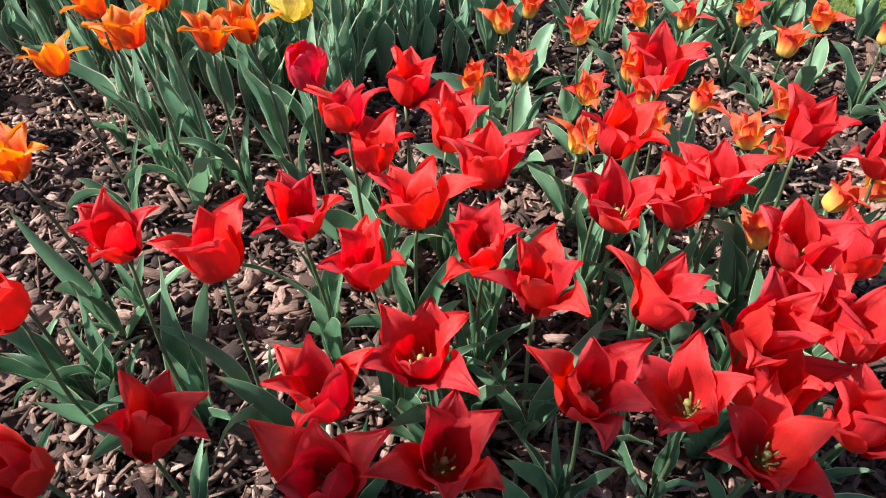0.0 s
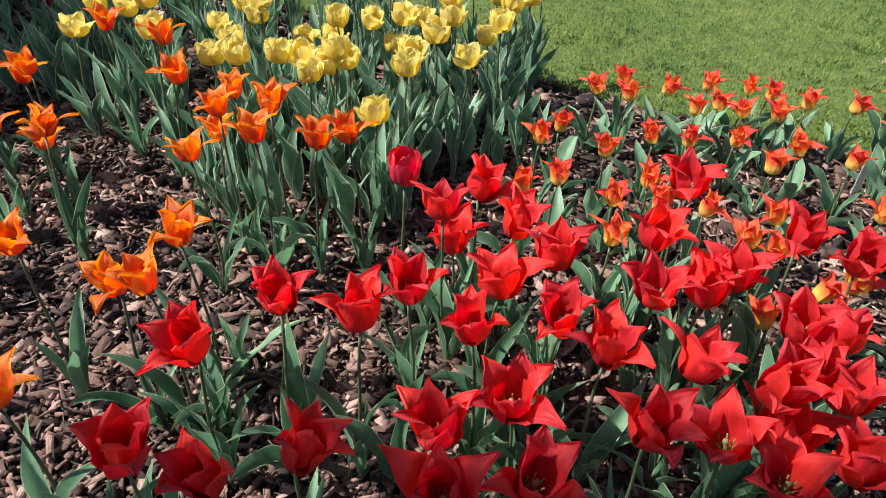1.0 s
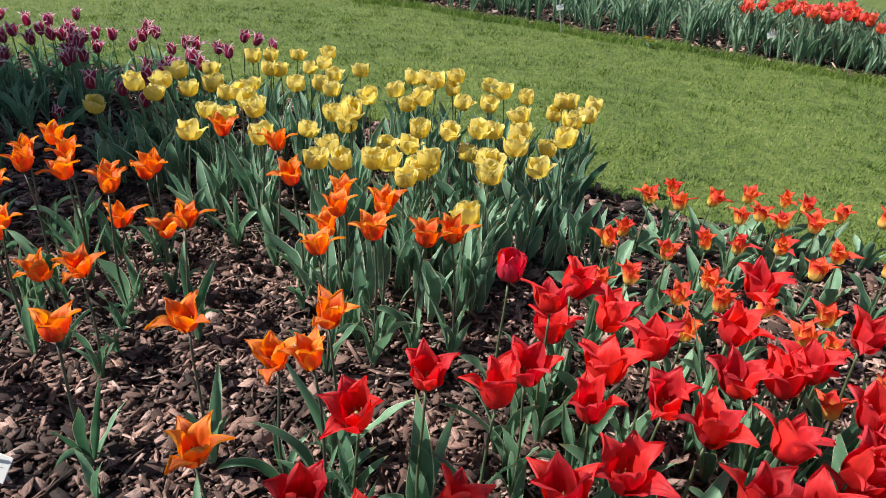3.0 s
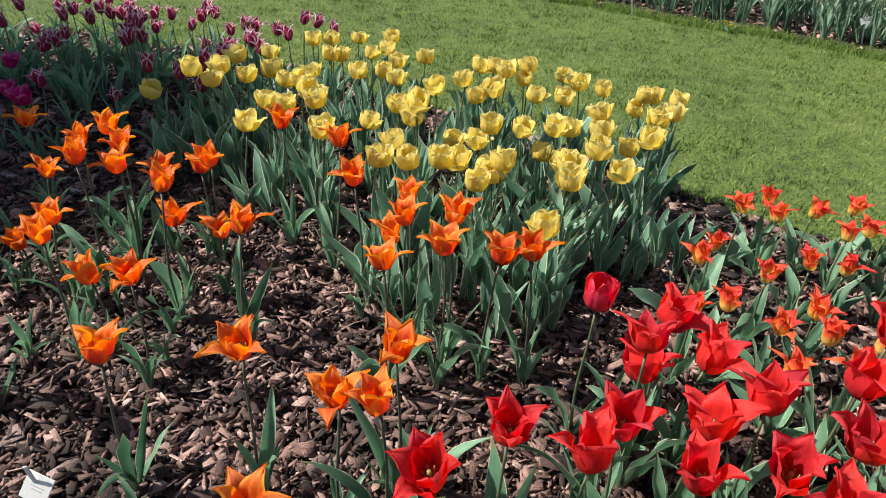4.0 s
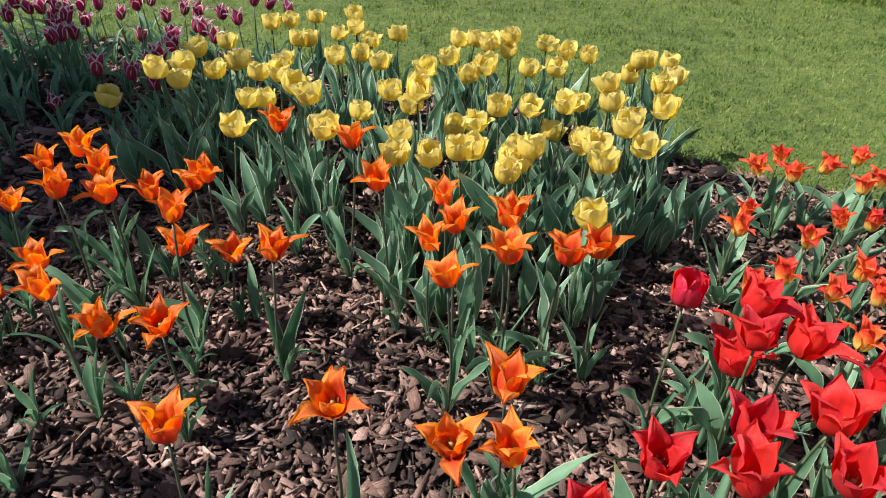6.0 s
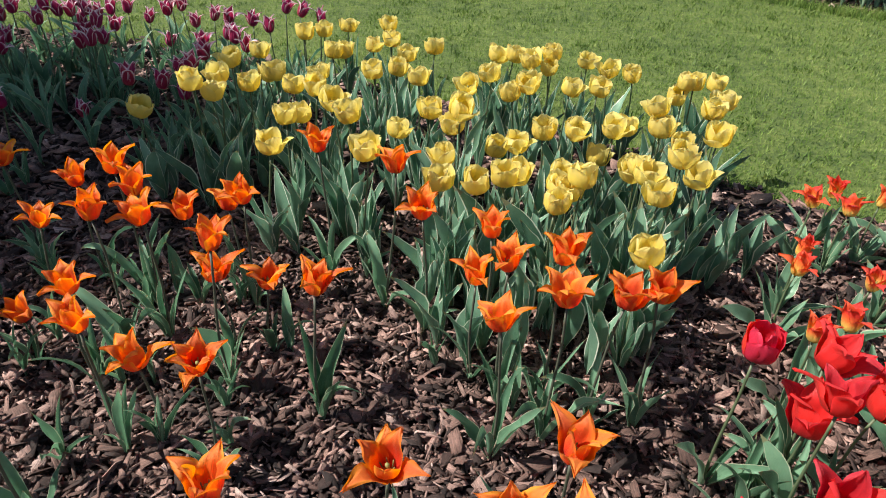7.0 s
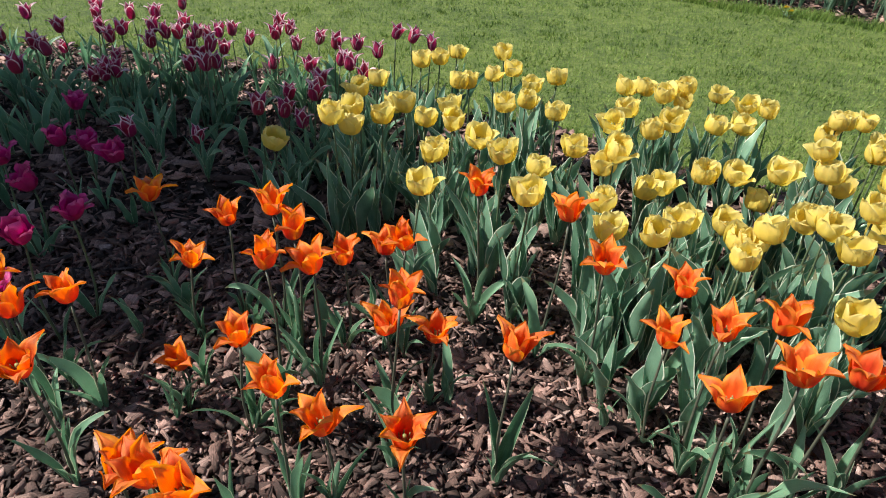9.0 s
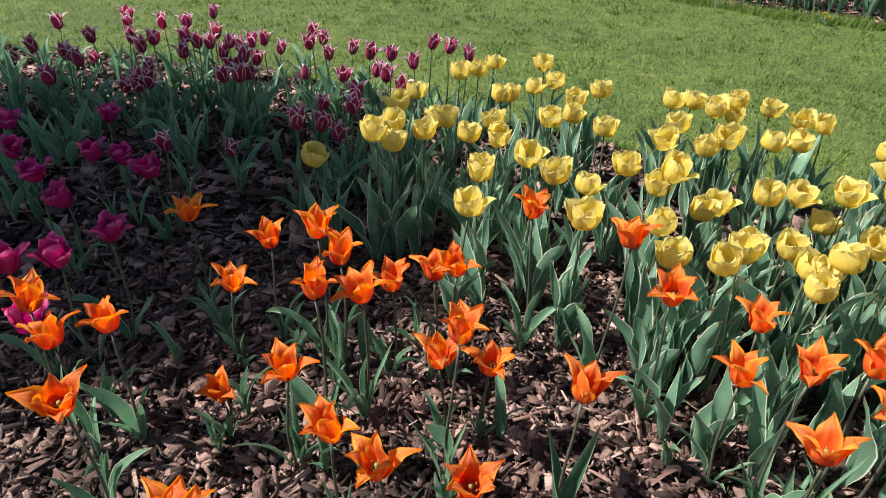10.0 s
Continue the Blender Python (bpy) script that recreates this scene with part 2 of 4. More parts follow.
# soil colour taken near black, so shade between the chips is painted in
SOIL = plain_material("soil_with_gap_shade", (0.010, 0.006, 0.005), (0.030, 0.018, 0.013), 9.0, 0.95, 1.0, 0.02)
GRASS, TUFTS, LAWN = grass_material(), grass_material("coarse_grass", 0.78), lawn_material()
STRAW = plain_material("dry_straw", (0.34, 0.28, 0.15), (0.52, 0.45, 0.28), 30.0, 0.8)
PLASTIC = plain_material("white_plastic", (0.72, 0.72, 0.70), (0.82, 0.82, 0.80), 20.0, 0.4, 0.05)
INK = plain_material("grey_ink", (0.42, 0.42, 0.43), (0.52, 0.52, 0.53), 30.0, 0.6, 0.05)
BARK = plain_material("tree_bark", (0.06, 0.045, 0.03), (0.16, 0.12, 0.09), 8.0, 0.9, 1.0, 0.02)
TREE_LEAF = plain_material("tree_leaf", (0.04, 0.08, 0.02), (0.08, 0.13, 0.04), 6.0, 0.5)
DANDELION = plain_material("yellow_bloom", (0.75, 0.50, 0.02), (0.85, 0.66, 0.05), 40.0, 0.6)


# ---- ground ----
def fast_mesh(name, verts, faces_flat, per_face, mat, smooth=False):
    """A mesh from arrays: verts (n, 3), faces as one run of indices with per_face corners each."""
    me = bpy.data.meshes.new(name)
    n_faces = len(faces_flat) // per_face
    me.vertices.add(len(verts))
    me.vertices.foreach_set("co", np.asarray(verts, np.float32).ravel())
    me.loops.add(len(faces_flat))
    me.loops.foreach_set("vertex_index", np.asarray(faces_flat, np.int32))
    me.polygons.add(n_faces)
    me.polygons.foreach_set("loop_start", np.arange(0, n_faces * per_face, per_face, dtype=np.int32))
    me.polygons.foreach_set("loop_total", np.full(n_faces, per_face, np.int32))
    me.update(calc_edges=True)
    me.validate()
    if smooth:
        me.polygons.foreach_set("use_smooth", np.ones(n_faces, bool))
    me.materials.append(mat)
    return me


EDGE_X = (-8.0, -3.0, -2.0, -1.2, -0.6, 0.0, 0.3, 0.92, 1.4, 2.2, 3.5, 8.0)
EDGE_Y = (4.3, 3.95, 3.7, 3.35, 3.05, 2.66, 2.4, 2.05, 1.84, 1.5, 1.2, 0.6)
FAR_X = (-8.0, -0.8, 0.26, 1.17, 1.75, 2.35, 4.0, 9.0)
FAR_Y = (9.0, 6.65, 6.1, 5.66, 5.42, 5.05, 4.1, 2.0)


def edge_at(x):
    """Where the lawn begins behind the near bed, with the cut's small wobble."""
    return np.interp(x, EDGE_X, EDGE_Y) + 0.025 * np.sin(x * 7.1) + 0.015 * np.sin(x * 17.3 + 1)


def near_edge_at(x):
    """The front edge of the near bed, which rounds off at both ends."""
    return 0.12 + 0.05 * np.sin(x * 2.3) + 0.02 * np.sin(x * 9.0) + 1.1 * (np.abs(x + 1.1) / 3.66) ** 8


def far_edge_at(x):
    """Where the far bed begins behind the lawn."""
    return np.interp(x, FAR_X, FAR_Y) + 0.04 * np.sin(x * 5.3) + 0.02 * np.sin(x * 13.7)


def sheet(name, x0, x1, low, high, nx, ny, z, mat, label):
    xs = np.linspace(x0, x1, nx)
    verts = [(x, lo + (hi - lo) * j / (ny - 1), z) for x in xs for lo, hi in [(low(x), high(x))] for j in range(ny)]
    faces = [k for i in range(nx - 1) for j in range(ny - 1) for k in (i * ny + j, (i + 1) * ny + j, (i + 1) * ny + j + 1, i * ny + j + 1)]
    return tagged(new(name, fast_mesh(name, verts, faces, 4, mat)), label, "ground", kind="structure")


rng = np.random.default_rng(11)
sheet("ground", -300, 300, lambda x: -300, lambda x: 300, 3, 3, -0.022, LAWN, "green mown lawn between the flower beds")
sheet("soil_near_bed", -4.75, 2.55, near_edge_at, edge_at, 120, 24, -0.012, SOIL, "soil under the bark mulch, near-black with painted gap shade")
sheet("soil_far_bed", -2.0, 5.0, far_edge_at, lambda x: far_edge_at(x) + 2.15, 90, 12, -0.012, SOIL, "soil of the far bed, near-black with painted gap shade")

FLAKE_TRIS = np.array([0, 1, 2, 0, 2, 3, 0, 3, 4, 0, 4, 5] + [k for i in range(6) for k in (i, 6 + i, 6 + (i + 1) % 6, i, 6 + (i + 1) % 6, (i + 1) % 6)])


def chips(name, px, py, label, size=1.0, lift=0.032):
    """Loose flat flakes of bark, each a jagged slab lying as it fell."""
    n = len(px)
    length = rng.gamma(3.0, 0.0083, n).clip(0.007, 0.062) * size
    sliver = rng.uniform(0, 1, n) < 0.42
    wide = np.where(sliver, rng.uniform(0.10, 0.26, n), rng.uniform(0.28, 0.80, n))
    length = length * np.where(sliver, 1.35, 1.0)
    dims = np.stack([length, length * wide, rng.uniform(0.0012, 0.0050, n)], 1)
    # a torn oblong: four corners and a break in each long side, one end narrower
    px6, py6 = np.array([-0.5, 0.0, 0.5, 0.5, 0.0, -0.5]), np.array([-0.5, -0.5, -0.5, 0.5, 0.5, 0.5])
    ox = px6 + rng.uniform(-0.17, 0.17, (n, 6)) + np.array([0, 1, 0, 0, 1, 0]) * rng.uniform(-0.2, 0.2, (n, 6))
    oy = py6 * np.where(px6 > 0, rng.uniform(0.35, 1.0, (n, 1)), rng.uniform(0.7, 1.1, (n, 1))) + rng.uniform(-0.14, 0.14, (n, 6))
    top = np.stack([ox, oy, 0.5 + rng.uniform(-0.45, 0.45, (n, 6))], -1)
    low = np.stack([ox * 1.03, oy * 1.03, np.full((n, 6), -0.6)], -1)
    v = np.concatenate([top, low], 1) * dims[:, None, :]
    v[:, :, 2] += (v[:, :, 0] ** 2) * rng.uniform(-4, 4, (n, 1)) + (v[:, :, 1] ** 2) * rng.uniform(-6, 6, (n, 1))
    yaw, tilt, roll = rng.uniform(0, 2 * np.pi, n), rng.normal(0, 0.34, n), rng.normal(0, 0.58, n)
    c, s = np.cos(roll), np.sin(roll)
    y, z = v[:, :, 1] * c[:, None] - v[:, :, 2] * s[:, None], v[:, :, 1] * s[:, None] + v[:, :, 2] * c[:, None]
    c, s = np.cos(tilt), np.sin(tilt)
    x, z = v[:, :, 0] * c[:, None] + z * s[:, None], -v[:, :, 0] * s[:, None] + z * c[:, None]
    c, s = np.cos(yaw), np.sin(yaw)
    x, y = x * c[:, None] - y * s[:, None], x * s[:, None] + y * c[:, None]
    h = -0.009 + rng.uniform(0, 1, n) ** 1.3 * lift
    verts = np.stack([x + px[:, None], y + py[:, None], z + h[:, None]], -1).reshape(-1, 3)
    faces = (FLAKE_TRIS[None] + 12 * np.arange(n)[:, None]).ravel()
    me = fast_mesh(name, verts, faces, 3, CHIPS)
    # grain runs along each flake
    grain = np.stack([np.concatenate([ox, ox], 1) * dims[:, :1], np.concatenate([oy, oy], 1) * dims[:, 1:2]], -1) + rng.uniform(0, 40, (n, 1, 2))
    me.uv_layers.new(name="UVMap").data.foreach_set("uv", grain.reshape(-1, 2)[faces].astype(np.float32).ravel())
    return tagged(new(name, me), label, "mulch", kind="stuff")


def scatter(n, x0, x1, y0, y1, keep):
    x, y = rng.uniform(x0, x1, n), rng.uniform(y0, y1, n)
    k = keep(x, y)
    return x[k], y[k]


# more chips where the bare mulch shows
inside = lambda x, y: (y < edge_at(x) - 0.02) & (y > near_edge_at(x) + 0.02)
close = lambda x, y: (x > -2.5) & (x < 1.25) & (y > 0.3) & (y < 2.15)
cx, cy = scatter(52000, -2.5, 1.25, 0.3, 2.15, inside)
ax, ay = scatter(62000, -4.72, 2.5, 0.08, 4.4, lambda x, y: inside(x, y) & ~close(x, y))
lx, ly = scatter(34000, -2.6, 1.3, 0.25, 2.1, lambda x, y: y < edge_at(x) - 0.02)
chips("bark_crumbs", lx, ly, "small dark bark crumbs between the larger chips", 0.33, 0.012)
chips("bark_mulch", cx, cy, "reddish-brown bark chip mulch covering the flower bed")
chips("bark_mulch", ax, ay, "brown bark chip mulch towards the ends of the flower bed", 1.35)
fx, fy = scatter(30000, -1.8, 5.0, 3.3, 9.3, lambda x, y: (y > far_edge_at(x) + 0.02) & (y < far_edge_at(x) + 2.1))
chips("bark_mulch", fx, fy, "brown bark chips under the tulips across the lawn", 1.6)


def blades(name, px, py, height, width, label, mat=GRASS):
    """Single grass blades, each a bent sliver."""
    n = len(px)
    a, lean = rng.uniform(0, 2 * np.pi, n), rng.normal(0.0, 0.45, (n, 2)) * height[:, None]
    dx, dy = np.cos(a) * width / 2, np.sin(a) * width / 2
    z0 = np.full(n, -0.022)
    mid = 0.55
    p = np.stack([
        np.stack([px - dx, py - dy, z0], -1), np.stack([px + dx, py + dy, z0], -1),
        np.stack([px + dx * 0.7 + lean[:, 0] * 0.35, py + dy * 0.7 + lean[:, 1] * 0.35, z0 + height * mid], -1),
        np.stack([px - dx * 0.7 + lean[:, 0] * 0.35, py - dy * 0.7 + lean[:, 1] * 0.35, z0 + height * mid], -1),
        np.stack([px + lean[:, 0], py + lean[:, 1], z0 + height], -1)], 1)
    tri = np.array([0, 1, 2, 0, 2, 3, 3, 2, 4])
    faces = (tri[None] + 5 * np.arange(n)[:, None]).ravel()
    return tagged(new(name, fast_mesh(name, p.reshape(-1, 3), faces, 3, mat)), label, "grass", kind="stuff")


gx, gy = scatter(260000, -5.0, 4.6, 1.2, 8.0, lambda x, y: (y > edge_at(x)) & (y < far_edge_at(x)) & (rng.uniform(0, 1, len(x)) < (1.25 - 0.13 * y)) & (np.abs(x + 0.3) < 1.2 + 0.75 * y))
blades("lawn_grass", gx, gy, rng.gamma(6.0, 0.0023, len(gx)).clip(0.007, 0.035), rng.uniform(0.003, 0.0065, len(gx)), "short mown green lawn grass with paler tips")
# coarser tufts standing out of the mown grass
tx, ty = scatter(900, -3.5, 4.2, 1.6, 7.6, lambda x, y: (y > edge_at(x) + 0.08) & (y < far_edge_at(x) - 0.05))
near = rng.integers(0, len(tx), 12000)
wide_by = rng.uniform(0.02, 0.075, len(tx))[near]
ux, uy = tx[near] + rng.normal(0, 1, 12000) * wide_by, ty[near] + rng.normal(0, 1, 12000) * wide_by
blades("grass_tufts", ux, uy, rng.uniform(0.013, 0.028, 12000), rng.uniform(0.005, 0.010, 12000), "coarse darker grass tufts and clover in the lawn", TUFTS)
ex = rng.uniform(-4.5, 2.4, 9000)
ey = edge_at(ex) + np.abs(rng.normal(0, 0.035, 9000)) - 0.02
blades("edge_grass", ex, ey, rng.uniform(0.02, 0.065, 9000), rng.uniform(0.003, 0.005, 9000), "longer uncut grass along the cut edge of the bed")
ex = rng.uniform(-1.5, 4.5, 12000)
ey = far_edge_at(ex) - np.abs(rng.normal(0, 0.07, 12000)) + 0.04
blades("edge_grass", ex, ey, rng.uniform(0.03, 0.085, 12000), rng.uniform(0.003, 0.006, 12000), "longer uncut grass along the far bed")


# a worn, dried-out spot in the lawn
dx, dy = rng.normal(0, 0.036, 260) + 1.91, rng.normal(0, 0.018, 260) + 2.84
blades("dry_grass", dx, dy, rng.uniform(0.008, 0.018, 260), rng.uniform(0.004, 0.008, 260), "pale dried grass in a worn spot of the lawn", STRAW)


# ---- tulips ----
def mesh_from(bm, name, mat, smooth=True):
    me = bpy.data.meshes.new(name)
    bm.to_mesh(me)
    bm.free()
    for p in me.polygons:
        p.use_smooth = smooth
    me.materials.append(mat)
    return me


def grid_mesh(name, nu, nv, place, mat):
    """A sheet of nu x nv cells: place(s, t) with s from -1 to 1 across and t from 0 to 1 along; UV to match."""
    bm = bmesh.new()
    uv = bm.loops.layers.uv.new("UVMap")
    rows = [[bm.verts.new(place(2 * i / nu - 1, j / nv)) for i in range(nu + 1)] for j in range(nv + 1)]
    for j in range(nv):
        for i in range(nu):
            f = bm.faces.new((rows[j][i], rows[j][i + 1], rows[j + 1][i + 1], rows[j + 1][i]))
            for loop, (a, b) in zip(f.loops, ((i, j), (i + 1, j), (i + 1, j + 1), (i, j + 1))):
                loop[uv].uv = (a / nu, b / nv)
    return mesh_from(bm, name, mat)


def curve5(values):
    """A smooth curve through five values at even steps."""
    c = np.polyfit(np.linspace(0, 1, 5), values, 4)
    return lambda t: float(np.polyval(c, t))


def petal(mat, radius, height, width, seed, wave=0.10, fold=0.0, point=1.0, curl=0.0):
    """fold: margins drawn in along the midrib; curl: margins rolled back near the tip."""
    r = random.Random(seed)
    rf, zf, wf = curve5(radius), curve5(height), curve5(width)
    k = [r.uniform(0, 6.28) for _ in range(6)]
    skew_, lopsided = r.uniform(-0.22, 0.22), r.uniform(-0.14, 0.14)
    nick = r.uniform(0.55, 0.85)

    def place(s, t):
        w = max(wf(t), 0.0006) * (1 - (0.97 if point > 0.5 else 0.72) * max(0.0, (t - 0.55) / 0.45) ** (2.2 if point > 0.5 else 4.0)) * (1 + lopsided * s) + 0.0004
        w *= 1 - 0.12 * math.exp(-((t - nick) / 0.07) ** 2) * max(0.0, math.sin(k[4] + 2 * s))
        rad = max(rf(t), 0.002)
        rc = max(min(rad * 1.05, 0.045), 0.010, w / 1.25)
        a = s * w / rc
        x = rad - rc + rc * math.cos(a)
        y = rc * math.sin(a) + skew_ * t * t * w
        z = zf(t) - fold * abs(s) * w * t
        rip = wave * w * t * abs(s) ** 1.7
        x += rip * math.sin(5.0 * t + k[0] + 1.4 * s) + rip * 0.8 * math.sin(15 * t + k[1] + 2 * s)
        z += rip * 0.6 * math.sin(9 * t + k[2] + 2 * s)
        x += curl * w * abs(s) ** 2 * max(0.0, t - 0.35)
        # midrib groove, ribs along the petal and a slow buckle
        x -= 0.0016 * math.exp(-(s / 0.16) ** 2) * math.sin(math.pi * min(1, t * 1.1))
        x += 0.0012 * math.sin(s * 11 + k[3]) * t + 0.0028 * math.sin(s * 3.7 + 5 * t + k[1]) * t
        z += 0.045 * wave * max(0.0, t - 0.58) * math.sin(8 * s + k[3]) * abs(s)
        return x, y, z

    return grid_mesh("petal", 12, 16, place, mat)


def spread(values, open_by, tip_by):
    """Petal curve pushed outward, more towards the tip."""
    return [v + open_by * (i / 4) ** 1.3 + tip_by * max(0, i - 2) ** 2 / 4 for i, v in enumerate(values)]


def petal_set(mat, radius, height, width, seed, opens, tips, wave=0.10, point=1.0, fold=0.0, curl=0.0):
    made = []
    for i, (o, tip) in enumerate(zip(opens, tips)):
        h = [v - max(0.0, o + tip * 0.5) * 0.55 * (j / 4) ** 2 for j, v in enumerate(height)]
        made.append(petal(mat, spread(radius, o, tip), h, width, seed * 17 + i, wave, fold, point, curl))
    return made


def leaf(mat, lean0, bend, width, seed, fold=0.5, twist=0.0, nv=11):
    """A leaf of length 1 that rises from its foot and bends over towards +x."""
    r = random.Random(seed)
    k = [r.uniform(0, 6.28) for _ in range(3)]
    pts, p = [], Vector((0, 0, 0))
    for j in range(nv + 1):
        t = j / nv
        a = lean0 + bend * t ** 2.2
        pts.append((p.copy(), a))
        p = p + Vector((math.sin(a), 0, math.cos(a))) / nv

    def place(s, t):
        c, a = pts[round(t * nv)]
        w = width * (0.30 + 0.70 * min(1, t / 0.35)) * max(0.0, 1 - max(0.0, (t - 0.42) / 0.58) ** 1.9) + 0.002
        tw = twist * t
        side = Vector((math.sin(tw) * math.cos(a), math.cos(tw), -math.sin(tw) * math.sin(a)))
        up = Vector((-math.cos(a), 0, math.sin(a)))
        cup = fold * (1 - 0.55 * t)
        wav = 0.30 * w * abs(s) * math.sin(9 * t + k[0] + (1.5 if s > 0 else 0)) + 0.14 * w * s * math.sin(17 * t + k[1])
        c = c + Vector((0, 0.035 * math.sin(3.5 * t + k[2]) * t, 0.012 * math.sin(6 * t + k[1]) * t))
        return c + side * (s * w * math.cos(cup * abs(s))) + up * (w * abs(s) ** 1.4 * math.sin(cup) + wav)

    return grid_mesh("leaf", 6, nv, place, mat)


def stem_mesh(seed, mat=STEM):
    """A stem of height 1, 1 unit of sway at the top; scaled to its plant."""
    r = random.Random(seed)
    b1, b2, ph = r.uniform(-0.012, 0.012), r.uniform(-0.012, 0.012), r.uniform(0, 6.28)
    bm = bmesh.new()
    rings = []
    for j in range(9):
        t = j / 8
        cx_, cy_ = b1 * math.sin(math.pi * t) + 0.003 * math.sin(6 * t + ph) * t * (1 - t) * 4, b2 * math.sin(math.pi * t)
        rad = 0.0037 - 0.0010 * t
        rings.append([bm.verts.new((cx_ + rad * math.cos(a), cy_ + rad * math.sin(a), t)) for a in (i * math.pi / 3.5 for i in range(7))])
    for a, b in zip(rings, rings[1:]):
        for i in range(7):
            bm.faces.new((a[i], a[(i + 1) % 7], b[(i + 1) % 7], b[i]))
    bm.faces.new(rings[-1])
    return mesh_from(bm, "stem", mat)


def pistil_mesh():
    """Receptacle with the pistil and six stamens round it."""
    bm = bmesh.new()

    def peg(base, tip, r0, r1, n=6):
        d = (Vector(tip) - Vector(base))
        q = d.to_track_quat("Z", "Y")
        ra = [bm.verts.new(Vector(base) + q @ Vector((r0 * math.cos(i * 2 * math.pi / n), r0 * math.sin(i * 2 * math.pi / n), 0))) for i in range(n)]
        rb = [bm.verts.new(Vector(tip) + q @ Vector((r1 * math.cos(i * 2 * math.pi / n), r1 * math.sin(i * 2 * math.pi / n), 0))) for i in range(n)]
        for i in range(n):
            bm.faces.new((ra[i], ra[(i + 1) % n], rb[(i + 1) % n], rb[i]))
        bm.faces.new(rb)

    peg((0, 0, -0.002), (0, 0, 0.004), 0.0045, 0.006)
    peg((0, 0, 0.004), (0, 0, 0.022), 0.0035, 0.003)
    peg((0, 0, 0.022), (0, 0, 0.026), 0.0045, 0.0035)
    for i in range(6):
        a = i * math.pi / 3
        x, y = math.cos(a), math.sin(a)
        peg((0.004 * x, 0.004 * y, 0.003), (0.010 * x, 0.010 * y, 0.014), 0.0009, 0.0008, 4)
        peg((0.010 * x, 0.010 * y, 0.014), (0.012 * x, 0.012 * y, 0.024), 0.0016, 0.0012, 4)
    return mesh_from(bm, "flower", PISTIL)


STEMS = [stem_mesh(i) for i in range(6)]
DARK_STEMS = [stem_mesh(i, STEM_DARK) for i in range(6)]
CENTRE = pistil_mesh()
# upright, arching and fallen leaves, narrow and broad
LEAVES = [leaf(LEAF, lo, be, wi, 40 + i, fo, tw) for i, (lo, be, wi, fo, tw) in enumerate((
    (0.08, 0.40, 0.066, 1.0, 0.5), (0.14, 0.6, 0.080, 0.9, -0.7), (0.22, 0.5, 0.056, 1.1, 0.8), (0.18, 1.0, 0.090, 0.8, 0.6),
    (0.32, 0.6, 0.070, 0.9, -1.1), (0.05, 0.25, 0.055, 1.2, 1.2), (0.45, 0.9, 0.088, 0.7, 0.8), (0.12, 1.5, 0.078, 0.8, -0.7), (0.20, 0.4, 0.062, 1.1, -1.4),
    (0.12, 2.2, 0.070, 0.9, 1.2), (0.35, 1.5, 0.060, 1.1, -1.6), (0.05, 0.9, 0.092, 0.7, 1.4)))]
RIM_LEAVES = [leaf(LEAF_RIM, lo, be, wi * 1.18, 70 + i, fo, tw) for i, (lo, be, wi, fo, tw) in enumerate((
    (0.06, 0.25, 0.070, 0.8, 0.4), (0.12, 0.45, 0.084, 0.7, -0.7), (0.20, 0.35, 0.064, 0.9, 0.9), (0.20, 0.55, 0.084, 0.75, 0.5),
    (0.08, 0.15, 0.058, 1.0, -1.2), (0.26, 0.6, 0.074, 0.8, 0.6), (0.06, 0.5, 0.072, 0.8, 1.4), (0.03, 0.2, 0.050, 1.0, 1.7)))]
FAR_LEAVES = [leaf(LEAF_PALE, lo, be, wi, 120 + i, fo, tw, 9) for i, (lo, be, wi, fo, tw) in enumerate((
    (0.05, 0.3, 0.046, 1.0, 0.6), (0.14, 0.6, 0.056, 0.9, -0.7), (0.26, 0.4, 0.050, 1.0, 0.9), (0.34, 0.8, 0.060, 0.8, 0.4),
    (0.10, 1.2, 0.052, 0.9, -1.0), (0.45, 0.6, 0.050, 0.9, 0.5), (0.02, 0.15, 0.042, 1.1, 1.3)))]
BROAD_LEAVES = [leaf(LEAF, lo, be, wi, 90 + i, fo, tw) for i, (lo, be, wi, fo, tw) in enumerate((
    (0.35, 0.6, 0.12, 0.8, 0.3), (0.55, 0.6, 0.13, 0.7, -0.5), (0.72, 0.5, 0.12, 0.7, 0.4), (0.22, 0.8, 0.11, 0.9, 0.6), (0.15, 0.4, 0.09, 1.0, -0.8)))]


class Kind:
    def __init__(self, outer, inner, leaves, count, length, base, label, group, size=1.0, tall=0.40, nod=9.0):
        self.petals, self.leaves, self.count, self.length, self.base = (outer, inner), leaves, count, length, base
        self.label, self.group, self.size, self.tall, self.nod = label, group, size, tall, nod


